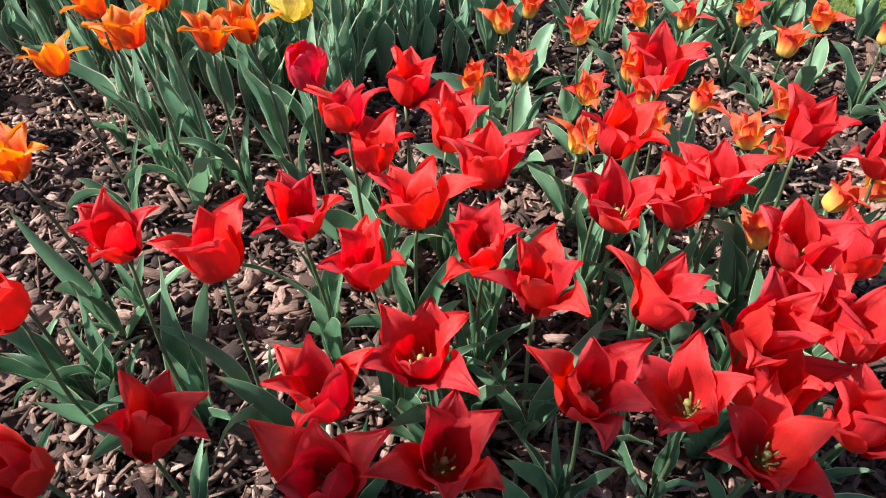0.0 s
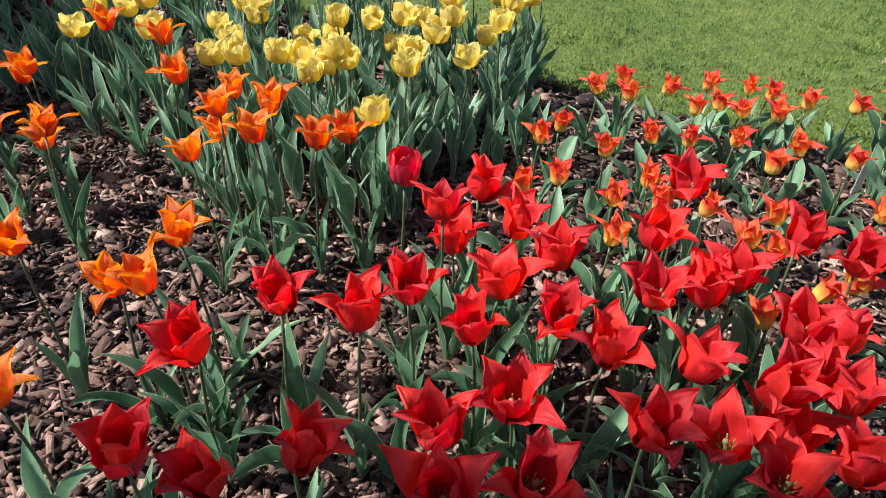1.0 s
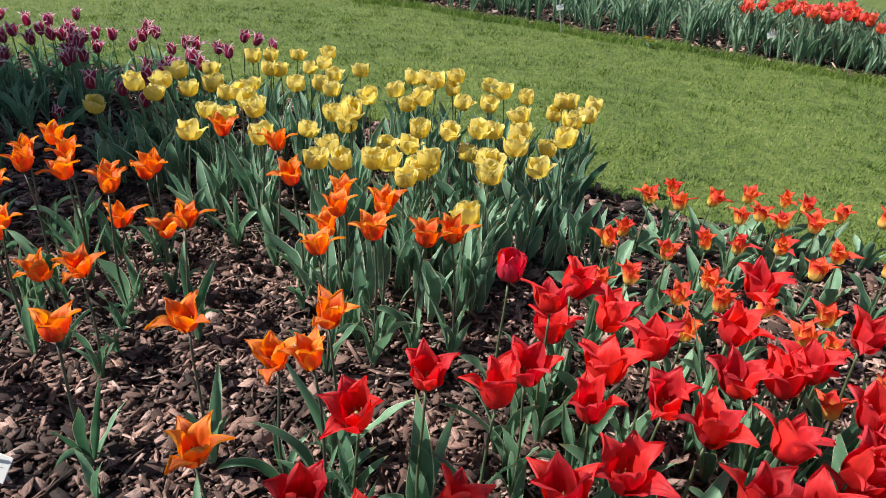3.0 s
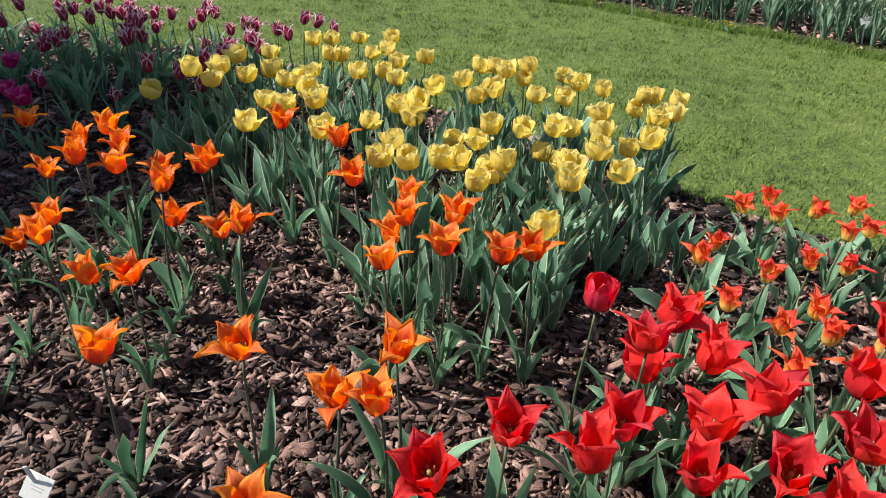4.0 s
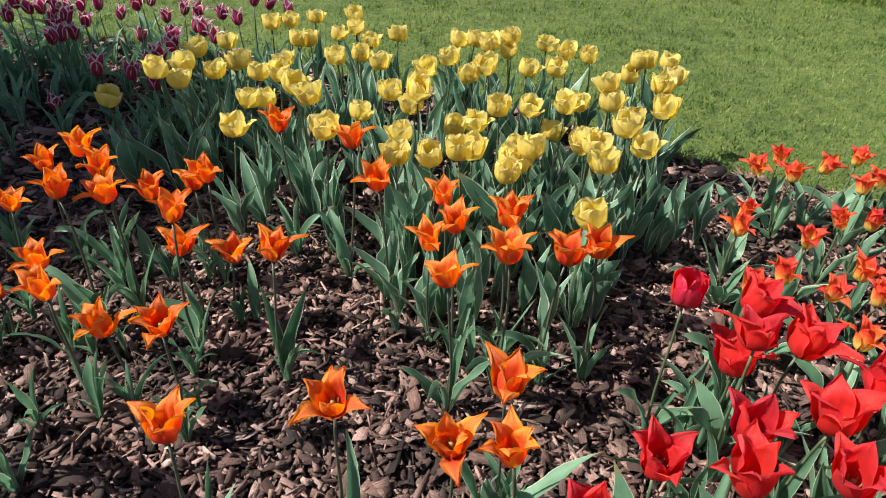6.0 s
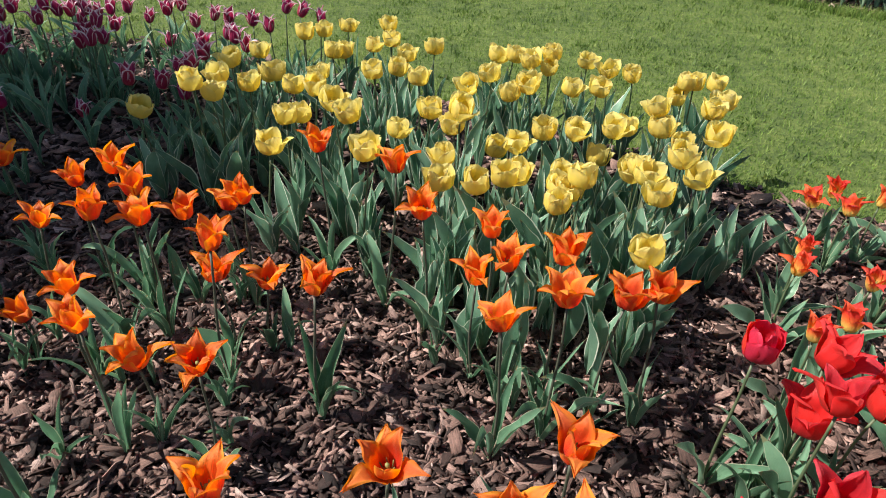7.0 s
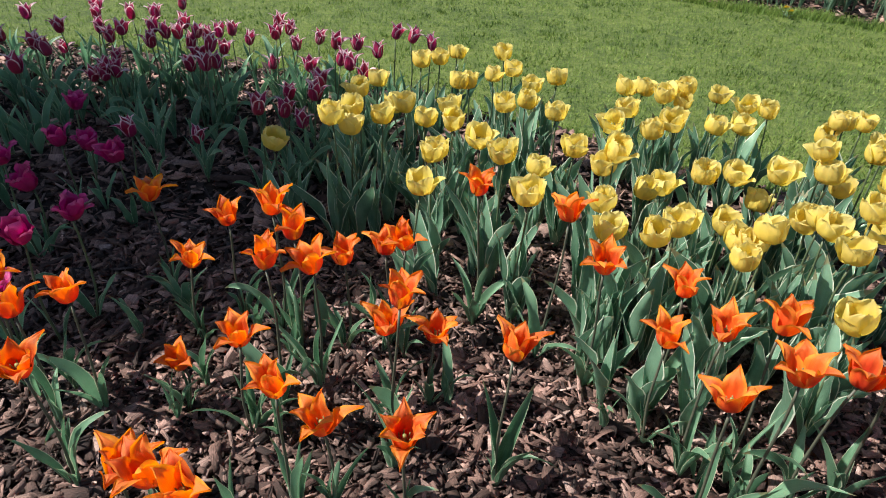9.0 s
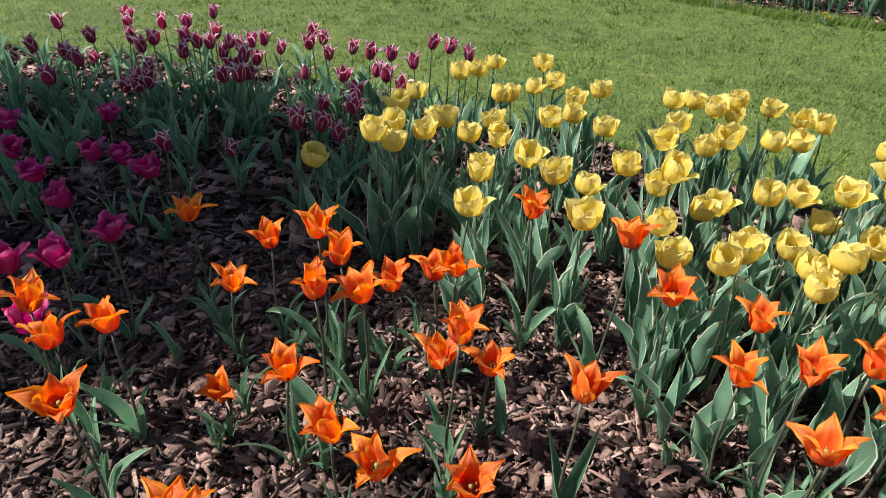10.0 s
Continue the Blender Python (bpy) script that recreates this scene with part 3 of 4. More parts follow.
red_kind = Kind(
    petal_set(RED, (0.004, 0.025, 0.032, 0.037, 0.056), (0, 0.008, 0.033, 0.056, 0.066), (0.011, 0.025, 0.0285, 0.0245, 0.016), 1, (0.0, 0.005, -0.003, 0.008, 0.002, 0.010), (0.002, 0.008, 0.0, 0.013, 0.006, 0.021), 0.26, 1.0, curl=0.20),
    petal_set(RED, (0.003, 0.021, 0.027, 0.029, 0.040), (0, 0.010, 0.036, 0.061, 0.077), (0.011, 0.025, 0.0285, 0.0245, 0.016), 11, (0.0, 0.004, -0.003, 0.006, 0.002, 0.006), (0.002, 0.006, 0.0, 0.011, 0.004, 0.016), 0.26, 1.0, fold=0.10, curl=0.15),
    LEAVES, (5, 6), (0.20, 0.31), 0.036, "red lily-flowered tulip with pointed flaring petals in bark mulch", "red tulips", 0.97, nod=8.0)
rose_kind = Kind(
    petal_set(ROSE, (0.005, 0.026, 0.035, 0.036, 0.034), (0, 0.009, 0.031, 0.056, 0.072), (0.012, 0.030, 0.038, 0.034, 0.024), 2, (0.0, 0.004, -0.004), (0, 0.002, 0), 0.09, 0.3),
    petal_set(ROSE, (0.005, 0.023, 0.031, 0.031, 0.027), (0, 0.010, 0.033, 0.058, 0.075), (0.012, 0.028, 0.036, 0.033, 0.023), 12, (0.0, 0.004, -0.004), (0, 0.002, 0), 0.09, 0.3),
    LEAVES, (2, 3), (0.2, 0.28), 0.036, "rose-red goblet tulip standing alone beside the red tulips", "red tulips", 0.92, nod=3.0)
orange_kind = Kind(
    petal_set(ORANGE, (0.004, 0.021, 0.027, 0.033, 0.053), (0, 0.009, 0.031, 0.049, 0.056), (0.010, 0.0215, 0.0245, 0.0205, 0.013), 3, (0.0, 0.005, -0.003, 0.008, 0.002, 0.009), (0.004, 0.010, 0.002, 0.014, 0.008, 0.018), 0.24, 1.0, curl=0.24),
    petal_set(ORANGE, (0.003, 0.018, 0.023, 0.025, 0.036), (0, 0.010, 0.033, 0.054, 0.067), (0.010, 0.0215, 0.0245, 0.0205, 0.013), 13, (0.0, 0.005, -0.003, 0.008, 0.002), (0.003, 0.010, 0.0, 0.014, 0.006), 0.24, 1.0, fold=0.10, curl=0.18),
    LEAVES, (4, 5), (0.14, 0.28), 0.034, "orange lily-flowered tulip with recurved pointed petals in bark mulch", "orange tulips", 0.97, nod=8.0)
yellow_kind = Kind(
    petal_set(YELLOW, (0.006, 0.028, 0.036, 0.037, 0.037), (0, 0.006, 0.023, 0.044, 0.061), (0.013, 0.031, 0.039, 0.036, 0.027), 4, (0.0, 0.004, -0.004, 0.007, 0.001, 0.010), (0, 0.003, 0, 0.006, 0.002, 0.016), 0.07, 0.4, curl=0.06),
    petal_set(YELLOW, (0.005, 0.026, 0.033, 0.0335, 0.033), (0, 0.007, 0.024, 0.045, 0.063), (0.013, 0.030, 0.038, 0.035, 0.026), 14, (0.0, 0.003, -0.004, 0.005, 0.001), (0, 0.002, 0, 0.005, 0.002), 0.07, 0.4, fold=0.06),
    RIM_LEAVES, (6, 7), (0.22, 0.37), 0.032, "yellow goblet tulip with white-rimmed blue-green leaves", "yellow tulips", 0.95, nod=8.0)
small_kind = Kind(
    petal_set(SMALL, (0.004, 0.019, 0.023, 0.027, 0.043), (0, 0.011, 0.035, 0.051, 0.057), (0.009, 0.020, 0.022, 0.017, 0.009), 5, (0.0, 0.004, -0.003, 0.006, 0.008), (0.005, 0.010, 0.002, 0.014, 0.024), 0.20, 1.0, curl=0.3),
    petal_set(SMALL, (0.003, 0.016, 0.019, 0.019, 0.027), (0, 0.012, 0.037, 0.057, 0.067), (0.009, 0.020, 0.022, 0.017, 0.009), 15, (0.0, 0.004, -0.003, 0.006), (0.003, 0.008, 0.0, 0.012), 0.20, 1.0, curl=0.2),
    BROAD_LEAVES, (4, 6), (0.15, 0.23), 0.033, "short red tulip with yellow base and flared tips", "small red and yellow tulips", 0.95, 0.23)
purple_kind = Kind(
    petal_set(PURPLE, (0.004, 0.019, 0.023, 0.026, 0.046), (0, 0.013, 0.036, 0.056, 0.066), (0.008, 0.019, 0.022, 0.015, 0.0015), 6, (0.0, 0.003, -0.003, 0.005), (0.002, 0.006, 0.0, 0.010), 0.16, curl=0.3),
    petal_set(PURPLE, (0.003, 0.016, 0.020, 0.0195, 0.027), (0, 0.013, 0.037, 0.060, 0.075), (0.008, 0.019, 0.023, 0.017, 0.0015), 16, (0.0, 0.003, -0.003, 0.005), (0.002, 0.004, 0.0, 0.007), 0.16),
    LEAVES, (5, 6), (0.17, 0.28), 0.036, "dark purple tulip with white-edged pointed petals", "purple tulips")
magenta_kind = Kind(
    petal_set(MAGENTA, (0.004, 0.022, 0.030, 0.033, 0.043), (0, 0.010, 0.032, 0.053, 0.062), (0.009, 0.022, 0.028, 0.024, 0.006), 7, (0.0, 0.005, -0.004, 0.008), (0.002, 0.008, 0.0, 0.012), 0.40, 0.4, curl=0.3),
    petal_set(MAGENTA, (0.004, 0.018, 0.024, 0.024, 0.028), (0, 0.010, 0.034, 0.056, 0.068), (0.009, 0.022, 0.028, 0.024, 0.006), 17, (0.0, 0.005, -0.004, 0.008), (0.002, 0.006, 0.0, 0.008), 0.40, 0.4),
    LEAVES, (2, 3), (0.18, 0.26), 0.034, "magenta tulip with ruffled petals in the shade", "magenta tulips")
far_kind = Kind(
    petal_set(CORAL, (0.005, 0.026, 0.034, 0.036, 0.042), (0, 0.010, 0.034, 0.056, 0.068), (0.010, 0.024, 0.031, 0.025, 0.006), 8, (0.0, 0.008, -0.004, 0.012), (0, 0.006, 0, 0.010), 0.16, 0.4),
    petal_set(CORAL, (0.004, 0.021, 0.028, 0.027, 0.027), (0, 0.010, 0.034, 0.058, 0.073), (0.010, 0.024, 0.031, 0.025, 0.006), 18, (0.0, 0.005, -0.004, 0.008), (0, 0.004, 0, 0.006), 0.16, 0.4),
    FAR_LEAVES, (4, 5), (0.3, 0.42), 0.034, "coral-red tulip in the bed across the lawn", "coral tulips across the lawn")

dice = random.Random(5)


def under(ob, parent, m):
    ob.parent = parent
    ob.matrix_basis = m
    return ob


def leaves_of(kind, foot, length_by=1.0, more=0):
    n = dice.randint(*kind.count) + more
    turn0 = dice.uniform(0, 360)
    for i in range(n):
        size = dice.uniform(*kind.length) * length_by * (1.0 if i < 2 else 0.8)
        a = turn0 + i * 360 / n + dice.uniform(-35, 35)
        me = dice.choice(kind.leaves)
        wide = dice.uniform(0.85, 1.2)
        under(new("leaf", me), foot, pose(0, 0, 0.004, 0, 0, a) @ pose(0.006, 0, 0, dice.uniform(-8, 8), dice.uniform(-6, 10), 0) @ Matrix.Diagonal((size, size * wide, size, 1)))


def tulip(kind, x, y, h, size=1.0, bare=False, label=""):
    """A plant whose bloom has its middle at height h over (x, y)."""
    lx, ly = dice.gauss(0, 0.035), dice.gauss(0, 0.035)
    size *= kind.size * dice.uniform(0.93, 1.07)
    top = max(h - kind.base * size, 0.05)
    foot = new("tulip")
    foot.empty_display_size = 0.05
    foot.location = (x - lx * top, y - ly * top, -0.006)
    lean = Matrix(((1, 0, lx, 0), (0, 1, ly, 0), (0, 0, 1, 0), (0, 0, 0, 1)))
    tilt = pose(0, 0, 0, math.degrees(-math.atan(ly)), math.degrees(math.atan(lx)), 0)
    long = (top + 0.006) * math.sqrt(1 + lx * lx + ly * ly)
    under(new("stem", dice.choice(DARK_STEMS if kind is orange_kind else STEMS)), foot, tilt @ Matrix.Diagonal((1, 1, long, 1)))
    spin = dice.uniform(0, 360)
    nod = pose(0, 0, 0, dice.gauss(0, kind.nod), dice.gauss(0, kind.nod), spin)
    head = under(new("flower", CENTRE), foot, Matrix.Translation((lx * top, ly * top, top + 0.004)) @ nod @ Matrix.Scale(size, 4))
    mood = dice.uniform(-5, 4)
    for i in range(6):
        inner = i % 2
        me = dice.choice(kind.petals[inner])
        under(new("petal", me), head, pose(0, 0, 0, 0, 0, i * 60 + dice.uniform(-6, 6)) @ pose(0, 0, 0.0015 * inner, dice.uniform(-5, 5), mood + dice.uniform(-4, 5) - (4 if inner else 0), dice.uniform(-5, 5)) @ Matrix.Scale(dice.uniform(0.93, 1.05), 4))
    if not bare:
        leaves_of(kind, foot, min(1.15, max(0.75, h / kind.tall)))
    return tagged(foot, label or kind.label, "tulip", kind.group)


yellow_at, orange_at, red_at = [], [], []


def red(x, y, h, size=1.0):
    red_at.append((x, y))
    return tulip(red_kind, x, y, h, size)


def orange(x, y, h, size=1.0):
    orange_at.append((x, y))
    return tulip(orange_kind, x, y, h, size)


def yellow(x, y, h, size=1.0):
    yellow_at.append((x, y))
    return tulip(yellow_kind, x, y, h, size)


def small(x, y, h, size=1.0):
    return tulip(small_kind, x, y, h, size)


def purple(x, y, h, size=1.0):
    return tulip(purple_kind, x, y, h, size)


def magenta(x, y, h, size=1.0):
    return tulip(magenta_kind, x, y, h, size)


# 83 yellow tulips
yellow(-1.805, 2.130, 0.361)
yellow(-1.607, 2.087, 0.471)
yellow(-1.564, 2.121, 0.422)
yellow(-1.567, 2.242, 0.438)
yellow(-1.580, 2.430, 0.425)
yellow(-1.478, 2.254, 0.406)
yellow(-1.328, 1.836, 0.392)
yellow(-1.300, 1.960, 0.423)
yellow(-1.294, 2.143, 0.352)
yellow(-1.345, 2.290, 0.386)
yellow(-1.246, 2.202, 0.427)
yellow(-1.256, 2.377, 0.405)
yellow(-1.176, 2.035, 0.450)
yellow(-1.106, 1.899, 0.470)
yellow(-1.042, 1.738, 0.436)
yellow(-0.987, 2.114, 0.322)
yellow(-1.076, 2.399, 0.412)
yellow(-1.241, 2.570, 0.417)
yellow(-1.202, 2.623, 0.402)
yellow(-1.253, 3.181, 0.331)
yellow(-1.109, 2.781, 0.375)
yellow(-1.034, 2.781, 0.402)
yellow(-1.056, 3.029, 0.389)
yellow(-0.968, 2.646, 0.388)
yellow(-0.918, 2.307, 0.423)
yellow(-1.002, 2.482, 0.393)
yellow(-0.863, 2.750, 0.387)
yellow(-0.874, 2.126, 0.390)
yellow(-0.792, 1.973, 0.462)
yellow(-0.803, 2.003, 0.395)
yellow(-0.835, 1.805, 0.387)
yellow(-0.853, 1.640, 0.399)
yellow(-0.755, 1.590, 0.432)
yellow(-1.394, 2.857, 0.394)
yellow(-1.320, 2.911, 0.389)
yellow(-0.677, 1.696, 0.392)
yellow(-0.630, 1.775, 0.358)
yellow(-0.563, 1.536, 0.403)
yellow(-0.493, 1.587, 0.448)
yellow(-0.675, 2.020, 0.315)
yellow(-0.589, 2.119, 0.286)
yellow(-0.542, 1.942, 0.414)
yellow(-0.331, 1.944, 0.428)
yellow(-0.754, 2.210, 0.443)
yellow(-0.661, 2.398, 0.413)
yellow(-0.619, 2.681, 0.391)
yellow(-0.559, 2.645, 0.404)
yellow(-0.504, 2.545, 0.418)
yellow(-0.413, 2.606, 0.428)
yellow(-0.432, 2.564, 0.385)
yellow(-0.395, 2.328, 0.401)
yellow(-0.261, 2.683, 0.376)
yellow(-0.207, 2.553, 0.394)
yellow(-0.281, 2.391, 0.383)
yellow(-0.095, 2.606, 0.355)
yellow(-0.175, 2.026, 0.462)
yellow(-0.224, 1.662, 0.480)
yellow(-0.297, 1.738, 0.406)
yellow(-0.298, 1.561, 0.420)
yellow(-0.367, 1.945, 0.331)
yellow(-0.366, 1.371, 0.373)
yellow(-0.052, 2.096, 0.316)
yellow(-0.024, 1.914, 0.429)
yellow(0.020, 2.111, 0.426)
yellow(0.010, 2.343, 0.425)
yellow(-0.009, 2.366, 0.371)
yellow(0.166, 2.455, 0.384)
yellow(0.092, 2.183, 0.425)
yellow(0.054, 2.376, 0.417)
yellow(-1.551, 2.707, 0.362)
yellow(-1.461, 2.446, 0.369)
yellow(-0.498, 1.821, 0.332)
yellow(-0.541, 1.639, 0.393)
yellow(-0.295, 1.790, 0.370)
yellow(-0.301, 1.695, 0.412)
yellow(-0.440, 1.980, 0.400)
yellow(-0.280, 2.010, 0.400)
yellow(-0.180, 1.970, 0.420)
yellow(-0.130, 1.740, 0.380)
yellow(-1.420, 2.380, 0.400)
yellow(-0.600, 2.260, 0.400)
yellow(-0.540, 2.280, 0.430)
yellow(-0.520, 1.610, 0.400)
# 43 orange tulips
orange(-2.042, 1.766, 0.366)
orange(-1.888, 1.596, 0.280)
orange(-1.626, 1.382, 0.449)
orange(-1.805, 1.679, 0.359)
orange(-1.675, 1.629, 0.431)
orange(-1.613, 1.573, 0.400)
orange(-1.534, 1.426, 0.413)
orange(-1.331, 1.265, 0.457)
orange(-1.493, 1.565, 0.341)
orange(-1.345, 1.588, 0.381)
orange(-1.372, 1.368, 0.299)
orange(-1.672, 1.295, 0.308)
orange(-1.532, 1.076, 0.397)
orange(-1.263, 1.408, 0.249)
orange(-1.108, 1.192, 0.405)
orange(-1.462, 1.104, 0.277)
orange(-1.302, 1.021, 0.353)
orange(-1.176, 1.734, 0.456)
orange(-0.963, 1.603, 0.468)
orange(-0.891, 1.481, 0.421)
orange(-0.731, 1.410, 0.411)
orange(-0.710, 1.229, 0.452)
orange(-0.599, 1.248, 0.463)
orange(-0.765, 1.342, 0.330)
orange(-0.737, 1.077, 0.419)
orange(-0.607, 1.123, 0.451)
orange(-0.480, 1.152, 0.424)
orange(-0.413, 1.166, 0.434)
orange(-1.194, 0.721, 0.397)
orange(-0.931, 0.743, 0.432)
orange(-0.657, 0.769, 0.440)
orange(-0.743, 0.693, 0.394)
orange(-0.661, 0.632, 0.445)
orange(-0.822, 0.445, 0.389)
orange(-2.220, 1.365, 0.380)
orange(-2.113, 1.264, 0.377)
orange(-2.041, 1.340, 0.361)
orange(-2.010, 1.110, 0.380)
orange(-1.399, 1.624, 0.332)
orange(-1.837, 1.351, 0.173)
orange(-1.764, 0.938, 0.326)
orange(-1.694, 0.910, 0.363)
orange(-1.618, 0.872, 0.380)
# 38 red tulips
red(-0.120, 1.030, 0.395, 1.09)
red(0.283, 0.960, 0.460, 1.00)
red(-0.047, 0.944, 0.358, 1.13)
red(-0.173, 0.935, 0.319, 1.19)
red(0.648, 0.896, 0.337, 1.16)
red(0.212, 0.886, 0.388, 1.09)
red(-0.195, 0.869, 0.442, 1.02)
red(0.461, 0.825, 0.435, 1.03)
red(0.015, 0.795, 0.395, 1.09)
red(0.213, 0.789, 0.327, 1.18)
red(0.348, 0.772, 0.381, 1.10)
red(0.295, 0.768, 0.348, 1.15)
red(-0.086, 0.747, 0.369, 1.12)
red(-0.252, 0.722, 0.375, 1.11)
red(0.538, 0.699, 0.300, 1.21)
red(0.414, 0.655, 0.371, 1.12)
red(0.008, 0.640, 0.391, 1.09)
red(-0.450, 0.623, 0.431, 1.04)
red(-0.144, 0.613, 0.388, 1.09)
red(-0.318, 0.590, 0.429, 1.04)
red(0.415, 0.582, 0.330, 1.17)
red(0.073, 0.578, 0.383, 1.10)
red(0.215, 0.575, 0.358, 1.13)
red(0.338, 0.553, 0.341, 1.16)
red(0.455, 0.544, 0.329, 1.17)
red(-0.076, 0.542, 0.300, 1.21)
red(-0.563, 0.541, 0.413, 1.06)
red(0.368, 0.513, 0.250, 1.28)
red(-0.189, 0.484, 0.291, 1.22)
red(0.251, 0.466, 0.312, 1.19)
red(0.120, 0.460, 0.348, 1.15)
red(0.458, 0.457, 0.271, 1.25)
red(-0.403, 0.424, 0.307, 1.20)
red(0.332, 0.420, 0.281, 1.24)
red(-0.050, 0.418, 0.268, 1.25)
red(-0.646, 0.411, 0.320, 1.18)
red(-0.176, 0.405, 0.250, 1.28)
red(-0.513, 0.382, 0.309, 1.20)
# 41 small tulips
small(0.700, 1.976, 0.229, 1.02)
small(0.831, 1.956, 0.229, 1.02)
small(0.392, 1.924, 0.260, 0.99)
small(0.885, 1.917, 0.228, 1.02)
small(0.530, 1.889, 0.248, 1.00)
small(1.309, 1.868, 0.230, 1.02)
small(0.300, 1.864, 0.256, 0.99)
small(0.981, 1.843, 0.234, 1.02)
small(0.698, 1.843, 0.220, 1.03)
small(1.126, 1.828, 0.235, 1.02)
small(0.392, 1.811, 0.255, 1.00)
small(0.756, 1.776, 0.228, 1.02)
small(0.858, 1.762, 0.230, 1.02)
small(0.593, 1.762, 0.239, 1.01)
small(1.162, 1.636, 0.230, 1.02)
small(0.676, 1.619, 0.216, 1.03)
small(0.142, 1.600, 0.249, 1.00)
small(0.526, 1.589, 0.219, 1.03)
small(0.844, 1.564, 0.225, 1.03)
small(0.410, 1.559, 0.247, 1.00)
small(1.141, 1.553, 0.230, 1.02)
small(0.745, 1.493, 0.197, 1.05)
small(0.072, 1.483, 0.275, 0.97)
small(0.946, 1.469, 0.232, 1.02)
small(0.243, 1.434, 0.268, 0.98)
small(0.345, 1.336, 0.234, 1.02)
small(0.247, 1.283, 0.212, 1.04)
small(0.094, 1.267, 0.275, 0.97)
small(0.365, 1.267, 0.206, 1.05)
small(0.002, 1.238, 0.266, 0.98)
small(0.971, 1.232, 0.230, 1.02)
small(0.463, 1.226, 0.225, 1.03)
small(0.648, 1.218, 0.212, 1.04)
small(0.907, 1.218, 0.230, 1.02)
small(0.533, 1.099, 0.222, 1.03)
small(0.346, 1.096, 0.256, 0.99)
small(0.201, 1.081, 0.232, 1.02)
small(0.581, 1.066, 0.219, 1.03)
small(0.701, 0.939, 0.235, 1.02)
small(0.613, 0.917, 0.227, 1.02)
small(0.462, 0.821, 0.227, 1.02)
# 61 purple tulips
purple(-3.260, 3.350, 0.360)
purple(-3.010, 3.170, 0.360)
purple(-3.000, 2.945, 0.360)
purple(-3.282, 3.603, 0.121)
purple(-2.910, 2.660, 0.360)
purple(-3.030, 3.550, 0.360)
purple(-2.950, 3.390, 0.360)
purple(-2.922, 3.331, 0.319)
purple(-2.814, 3.206, 0.320)
purple(-2.748, 3.188, 0.359)
purple(-2.810, 3.440, 0.360)
purple(-2.700, 3.460, 0.360)
purple(-2.640, 3.640, 0.360)
purple(-2.612, 3.219, 0.367)
purple(-2.530, 2.992, 0.376)
purple(-2.565, 3.233, 0.341)
purple(-2.514, 3.237, 0.341)
purple(-2.520, 3.340, 0.360)
purple(-2.377, 3.099, 0.390)
purple(-2.430, 3.148, 0.330)
purple(-2.352, 3.148, 0.365)
purple(-2.317, 3.204, 0.365)
purple(-2.316, 3.377, 0.323)
purple(-2.298, 3.556, 0.229)
purple(-2.267, 2.930, 0.388)
purple(-2.271, 3.102, 0.323)
purple(-2.314, 2.938, 0.356)
purple(-2.396, 3.027, 0.269)
purple(-2.247, 2.818, 0.349)
purple(-2.234, 2.897, 0.330)
purple(-2.119, 3.296, 0.199)
purple(-2.726, 3.053, 0.272)
purple(-2.690, 2.893, 0.296)
purple(-2.627, 2.834, 0.301)
purple(-2.797, 2.960, 0.228)
purple(-2.661, 2.803, 0.293)
purple(-2.296, 2.226, 0.331)
purple(-2.222, 2.574, 0.149)
purple(-1.894, 2.297, 0.400)
purple(-2.056, 3.182, 0.377)
purple(-2.062, 3.253, 0.401)
purple(-2.007, 3.224, 0.389)
purple(-2.039, 3.480, 0.238)
purple(-1.898, 3.325, 0.320)
purple(-1.801, 3.216, 0.341)
purple(-1.719, 3.331, 0.299)
purple(-1.595, 3.123, 0.335)
purple(-1.526, 3.167, 0.410)
purple(-1.456, 3.122, 0.409)
purple(-1.363, 3.129, 0.377)
purple(-1.904, 3.127, 0.260)
purple(-1.731, 2.929, 0.361)
purple(-1.679, 2.864, 0.367)
purple(-1.774, 2.749, 0.337)
purple(-1.611, 2.762, 0.365)
purple(-1.953, 2.917, 0.208)
purple(-1.747, 2.494, 0.380)
purple(-1.855, 2.464, 0.321)
purple(-1.816, 2.572, 0.236)
purple(-3.180, 3.020, 0.360)
purple(-2.940, 2.930, 0.340)
# 12 magenta tulips
magenta(-2.626, 2.496, 0.293)
magenta(-2.512, 2.181, 0.302)
magenta(-2.455, 2.244, 0.263)
magenta(-2.304, 2.126, 0.291)
magenta(-2.535, 1.935, 0.359)
magenta(-2.784, 2.186, 0.295)
magenta(-2.200, 1.660, 0.360)
magenta(-2.260, 1.550, 0.360)
magenta(-2.360, 1.510, 0.360)
magenta(-2.260, 1.390, 0.300)
magenta(-2.870, 2.320, 0.330)
magenta(-2.480, 1.940, 0.280)
tulip(rose_kind, -0.275, 1.009, 0.428)

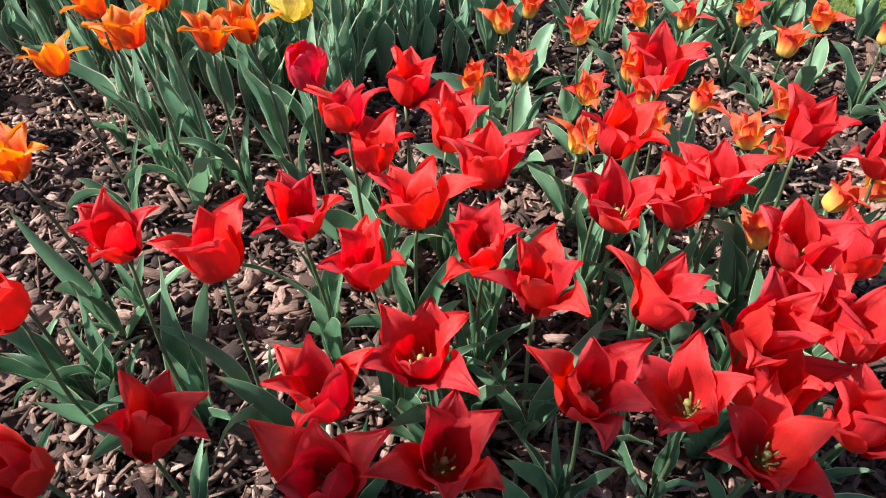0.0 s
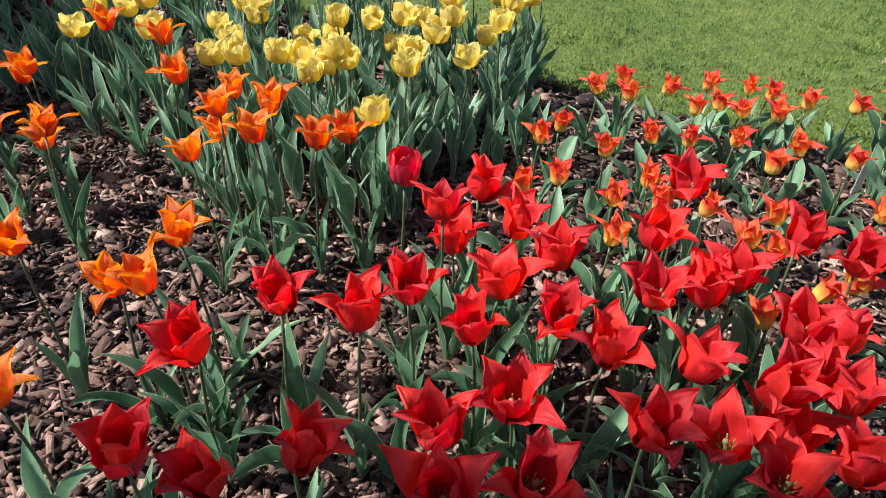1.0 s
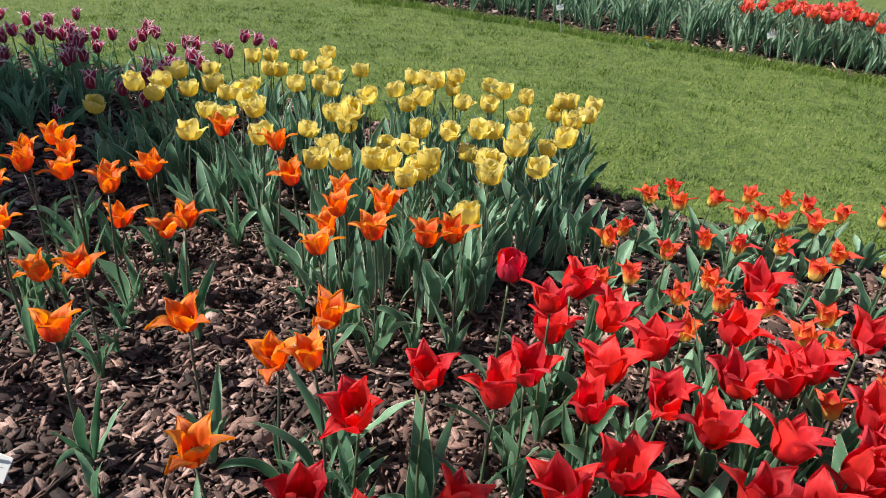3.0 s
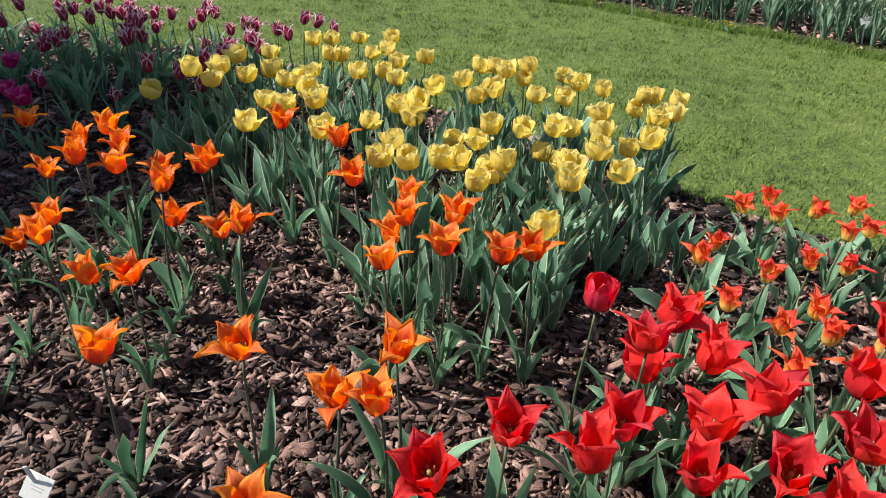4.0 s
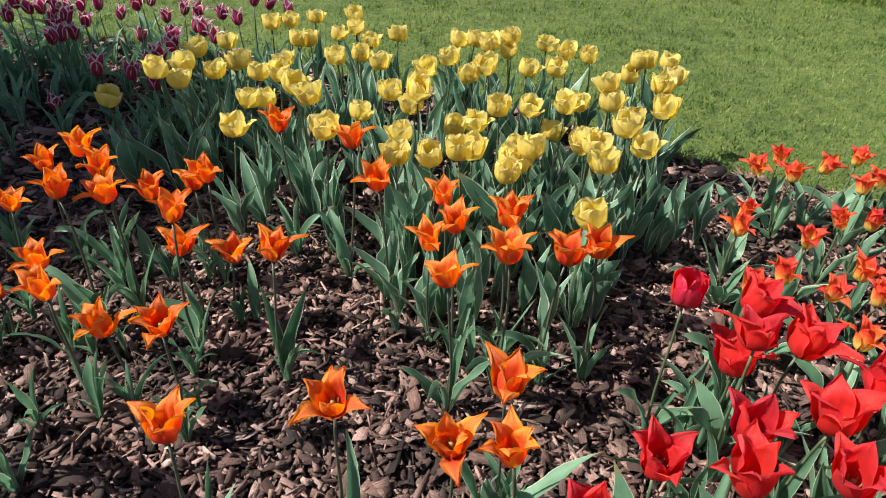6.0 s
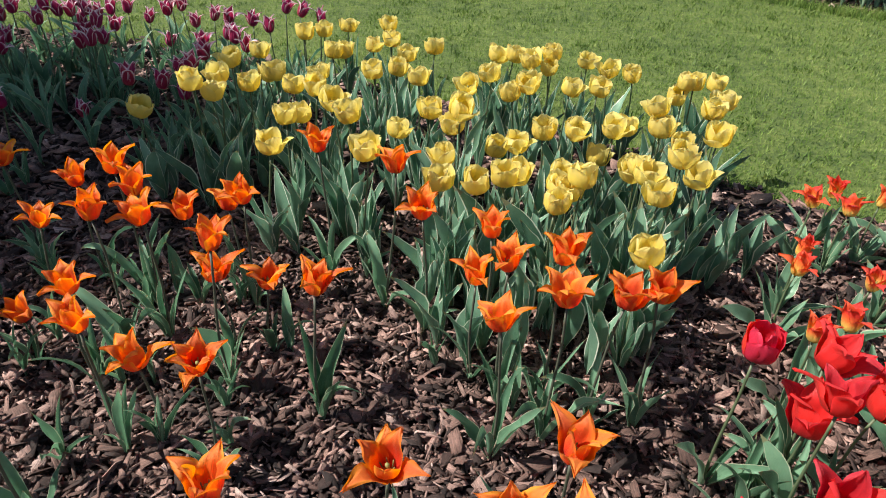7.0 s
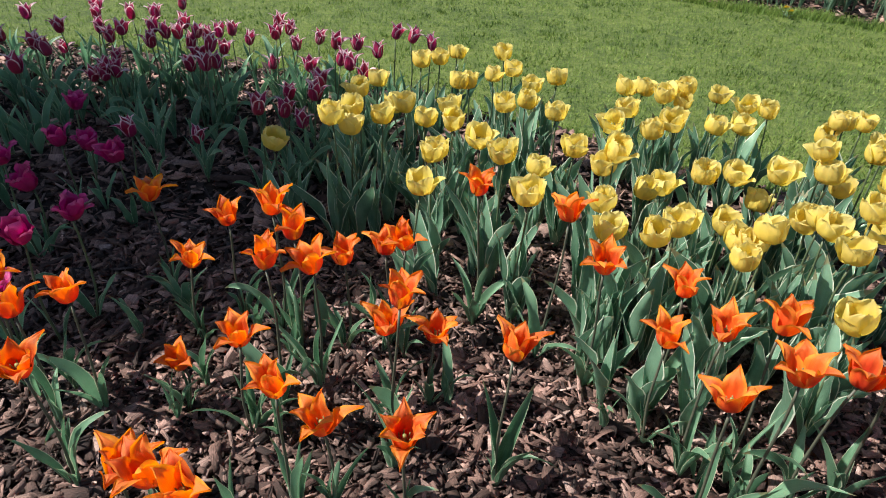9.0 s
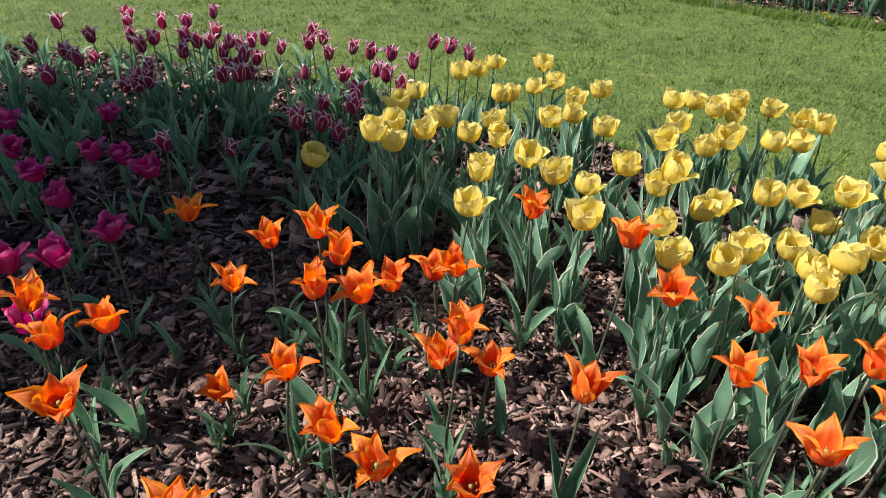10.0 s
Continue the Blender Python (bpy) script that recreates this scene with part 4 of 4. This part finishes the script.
# the bed across the lawn: a stand of leaves, with blooms at its near corner
def foliage(name, places, label, low=0.24, high=0.42, kinds=LEAVES):
    """Many leaves of plants that carry no bloom, as one stand."""
    shapes = []
    for me in kinds:
        co, fa, uv = np.empty(len(me.vertices) * 3), np.empty(len(me.loops), np.int32), np.empty(len(me.loops) * 2)
        me.vertices.foreach_get("co", co)
        me.loops.foreach_get("vertex_index", fa)
        me.uv_layers[0].data.foreach_get("uv", uv)
        shapes.append((co.reshape(-1, 3), fa, uv))
    verts, faces, uvs, count = [], [], [], 0
    for x, y in places:
        turn0 = dice.uniform(0, 360)
        for i in range(dice.randint(3, 5)):
            size = dice.uniform(low, high)
            co, fa, uv = dice.choice(shapes)
            m = np.array(pose(x, y, -0.004, 0, 0, turn0 + i * 90 + dice.uniform(-30, 30)) @ pose(0, 0, 0, dice.uniform(-8, 8), dice.uniform(-8, 6), 0) @ Matrix.Scale(size, 4))
            verts.append(co @ m[:3, :3].T + m[:3, 3])
            faces.append(fa + count)
            uvs.append(uv)
            count += len(co)
    me = fast_mesh(name, np.concatenate(verts), np.concatenate(faces), 4, kinds[0].materials[0], True)
    me.uv_layers.new(name="UVMap").data.foreach_set("uv", np.concatenate(uvs))
    return tagged(new(name, me), label, "tulip leaves", kind="stuff")


stand = []
for i in range(520):
    x = dice.uniform(-1.6, 4.4)
    y = float(far_edge_at(x)) + 0.08 + 2.0 * dice.random() ** 1.3
    # a gap is left before the label
    if abs(x - 2.17) > 0.19 or y > 5.50:
        stand.append((x, y))
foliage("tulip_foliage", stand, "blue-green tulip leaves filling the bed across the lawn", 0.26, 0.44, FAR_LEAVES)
for i in range(44):
    x = dice.uniform(1.9, 3.3)
    tulip(far_kind, x, float(far_edge_at(x)) + 0.08 + 0.7 * dice.random() ** 1.3, dice.uniform(0.36, 0.43))

# bloomless plants that fill the shaded purple patch and the yellow clump
patch = []
while len(patch) < 120:
    x, y = dice.uniform(-4.2, -1.5), dice.uniform(2.2, 3.7)
    if y < edge_at(x) - 0.1 and y > 2.45 - 0.18 * (x + 1.6) - 0.5 * dice.random() ** 2:
        patch.append((x, y))
foliage("tulip_foliage", patch, "dark green tulip leaves filling the shaded purple patch", 0.16, 0.28)

patch = [(x + dice.gauss(0, 0.05), y + dice.gauss(0, 0.05)) for x, y in yellow_at if dice.random() < 0.6]
foliage("tulip_foliage", patch, "white-rimmed blue-green leaves filling the yellow tulip clump", 0.18, 0.32, RIM_LEAVES)
# the clump's front corner, where leaves stand thick down to the mulch
patch = []
while len(patch) < 34:
    x, y = dice.uniform(-0.85, 0.12), dice.uniform(1.2, 1.8)
    if y > 1.22 + 0.45 * abs(x + 0.45):
        patch.append((x, y))
foliage("tulip_foliage", patch, "broad white-rimmed tulip leaves at the front of the yellow clump", 0.20, 0.33, RIM_LEAVES)
patch = [(x + dice.gauss(0, 0.16), y + dice.gauss(0, 0.16)) for x, y in orange_at if dice.random() < 0.65]
foliage("tulip_foliage", patch, "small bloomless tulip shoots among the orange tulips", 0.09, 0.20)

patch = [(x + dice.gauss(0, 0.07), y + dice.gauss(0, 0.07)) for x, y in red_at if dice.random() < 0.8]
foliage("tulip_foliage", patch, "upright blue-green leaves between the red tulips", 0.14, 0.27)


def dandelion(x, y):
    """Three low yellow heads of many thin rays over a rosette."""
    foot = new("dandelion")
    foot.location = (x, y, -0.015)
    for i in range(3):
        bm = bmesh.new()
        for ring, (n, rad, lift) in enumerate(((16, 0.019, 0.002), (12, 0.014, 0.005), (8, 0.008, 0.008))):
            for k in range(n):
                a = (k + 0.5 * ring) * 2 * math.pi / n + dice.uniform(-0.1, 0.1)
                c, sn = math.cos(a), math.sin(a)
                r1 = rad * dice.uniform(0.88, 1.08)
                pts = [(0, 0, lift), (0.6 * r1 * c - 0.0022 * sn, 0.6 * r1 * sn + 0.0022 * c, lift + 0.002), (r1 * c, r1 * sn, lift + 0.003), (0.6 * r1 * c + 0.0022 * sn, 0.6 * r1 * sn - 0.0022 * c, lift + 0.002)]
                bm.faces.new([bm.verts.new(p) for p in pts])
        ox, oy, h = dice.uniform(-0.04, 0.04), dice.uniform(-0.03, 0.03), dice.uniform(0.05, 0.08)
        head = under(new("flower", mesh_from(bm, "flower", DANDELION, False)), foot, pose(ox, oy, h, -25, 0, 0) @ Matrix.Scale(1.5, 4))
        under(new("stem", STEMS[i]), foot, Matrix.Translation((ox, oy, 0)) @ Matrix.Diagonal((0.5, 0.5, h, 1)))
    for i in range(6):
        under(new("leaf", FAR_LEAVES[5]), foot, pose(0, 0, 0.005, 0, 30, i * 60 + dice.uniform(-20, 20)) @ Matrix.Scale(0.08, 4))
    return tagged(foot, "yellow dandelion in the grass edge before the far bed", "dandelion")


dandelion(1.225, 5.520)


# ---- plant labels ----
def bevelled_box(bm, size, centre, bevel):
    made = bmesh.ops.create_cube(bm, size=1.0, matrix=Matrix.Translation(centre) @ Matrix.Diagonal((*size, 1)))
    edges = list({e for v in made["verts"] for e in v.link_edges})
    bmesh.ops.bevel(bm, geom=edges, offset=bevel, segments=2, affect="EDGES")


def part(name, bm, mat, parent, m=Matrix(), label=""):
    ob = under(new(name, mesh_from(bm, name, mat, False)), parent, m)
    return tagged(ob, label) if label else ob


def plant_label(x, y, turn, wide, high, middle, back, roll, label):
    """A white plate fixed to a thin stake at the height middle, with faint bars of writing."""
    foot = new("plant_label")
    foot.matrix_world = pose(x, y, -0.01, 0, -12, turn)
    bm = bmesh.new()
    bevelled_box(bm, (0.010, 0.003, middle + high * 0.5 + 0.028), (0, 0, (middle + high * 0.5 + 0.028) / 2), 0.001)
    part("stake", bm, PLASTIC, foot)
    m = pose(0, -0.006, middle, back, 0, 0) @ pose(0, 0, 0, 0, roll, 0)
    bm = bmesh.new()
    bevelled_box(bm, (wide, 0.0025, high), (0, 0, 0), 0.001)
    plate = part("plate", bm, PLASTIC, foot, m)
    for i in range(2):
        bm = bmesh.new()
        bevelled_box(bm, (wide * (0.5, 0.34)[i], 0.0006, high * 0.03), (0, -0.0018, high * (0.06 - 0.12 * i)), 0.0001)
        part("writing_bar", bm, INK, plate)
    return tagged(foot, label, "plant label")


plant_label(-1.34, 0.66, 8, 0.058, 0.060, 0.075, -30, 33, "small square white plastic plant label on a stake in the mulch")
stick = new("plant_stick")
stick.matrix_world = pose(1.11, 1.63, -0.02, 3, -3, 10)
bm = bmesh.new()
bevelled_box(bm, (0.028, 0.0025, 0.15), (0, 0, 0.075), 0.001)
part("blade", bm, PLASTIC, stick)
tagged(stick, "narrow white plastic plant stick in the mulch", "plant label")
plant_label(2.20, 5.37, 10, 0.085, 0.05, 0.20, -20, 0, "white plant label among the tulips across the lawn")
plant_label(0.52, 5.88, 10, 0.065, 0.045, 0.22, -20, 0, "white plant label on a tall stake across the lawn")


# ---- unseen trees, added to shade the purple and the front red tulips ----
def tree(x, y, height, crown, n, seed, stretch=(1.0, 1.0, 0.8)):
    r = random.Random(seed)
    foot = new("tree")
    foot.location = (x, y, -0.02)
    bm = bmesh.new()
    limbs = [((0, 0, 0), (0.05, 0.03, height * 0.62), 0.10, 0.06)]
    for i in range(7):
        a = i * 2.4
        limbs.append(((0.04, 0.02, height * (0.45 + 0.03 * i)), (0.04 + crown * 0.6 * math.cos(a), 0.02 + crown * 0.6 * math.sin(a), height * (0.72 + 0.05 * i)), 0.04, 0.012))
    for a, b, r0, r1 in limbs:
        a, b = Vector(a), Vector(b)
        q = (b - a).to_track_quat("Z", "Y")
        rings = [[bm.verts.new(a.lerp(b, t) + q @ Vector(((r0 + (r1 - r0) * t) * math.cos(k), (r0 + (r1 - r0) * t) * math.sin(k), 0)) + Vector((0.02 * math.sin(5 * t), 0, 0))) for k in (i * math.pi / 4 for i in range(8))] for t in (0, 0.33, 0.66, 1)]
        for ra, rb in zip(rings, rings[1:]):
            for i in range(8):
                bm.faces.new((ra[i], ra[(i + 1) % 8], rb[(i + 1) % 8], rb[i]))
    part("trunk", bm, BARK, foot)
    verts, faces = [], []
    for i in range(n):
        d = Vector((r.gauss(0, 1), r.gauss(0, 1), r.gauss(0, 1))).normalized() * crown * r.uniform(0.1, 1.0) ** 0.5
        d = Vector((d.x * stretch[0], d.y * stretch[1], d.z * stretch[2]))
        c = Vector((0.05, 0.03, height * 0.82)) + d + Vector((r.gauss(0, 0.08), r.gauss(0, 0.08), r.gauss(0, 0.08)))
        q = Euler((r.uniform(-1, 1), r.uniform(-1, 1), r.uniform(0, 6.28))).to_quaternion()
        s = r.uniform(0.035, 0.07)
        k = len(verts)
        verts += [c + q @ Vector(p) * s for p in ((-1, 0, 0), (-0.2, -0.45, 0.08), (1, 0, -0.15), (-0.2, 0.45, 0.08))]
        faces += [k, k + 1, k + 2, k, k + 2, k + 3]
    under(new("crown", fast_mesh("crown", [tuple(v) for v in verts], faces, 3, TREE_LEAF)), foot, Matrix())
    return tagged(foot, "unseen leafy tree added to cast shade on the flower bed", "tree")


# crowns stretched and placed out of view to shape the shade on the bed
tree(-6.20, 2.28, 4.2, 0.85, 30000, 3, (2.1, 1.08, 0.9))
tree(-3.10, -0.03, 4.6, 0.55, 9500, 8, (1.95, 0.68, 0.75))
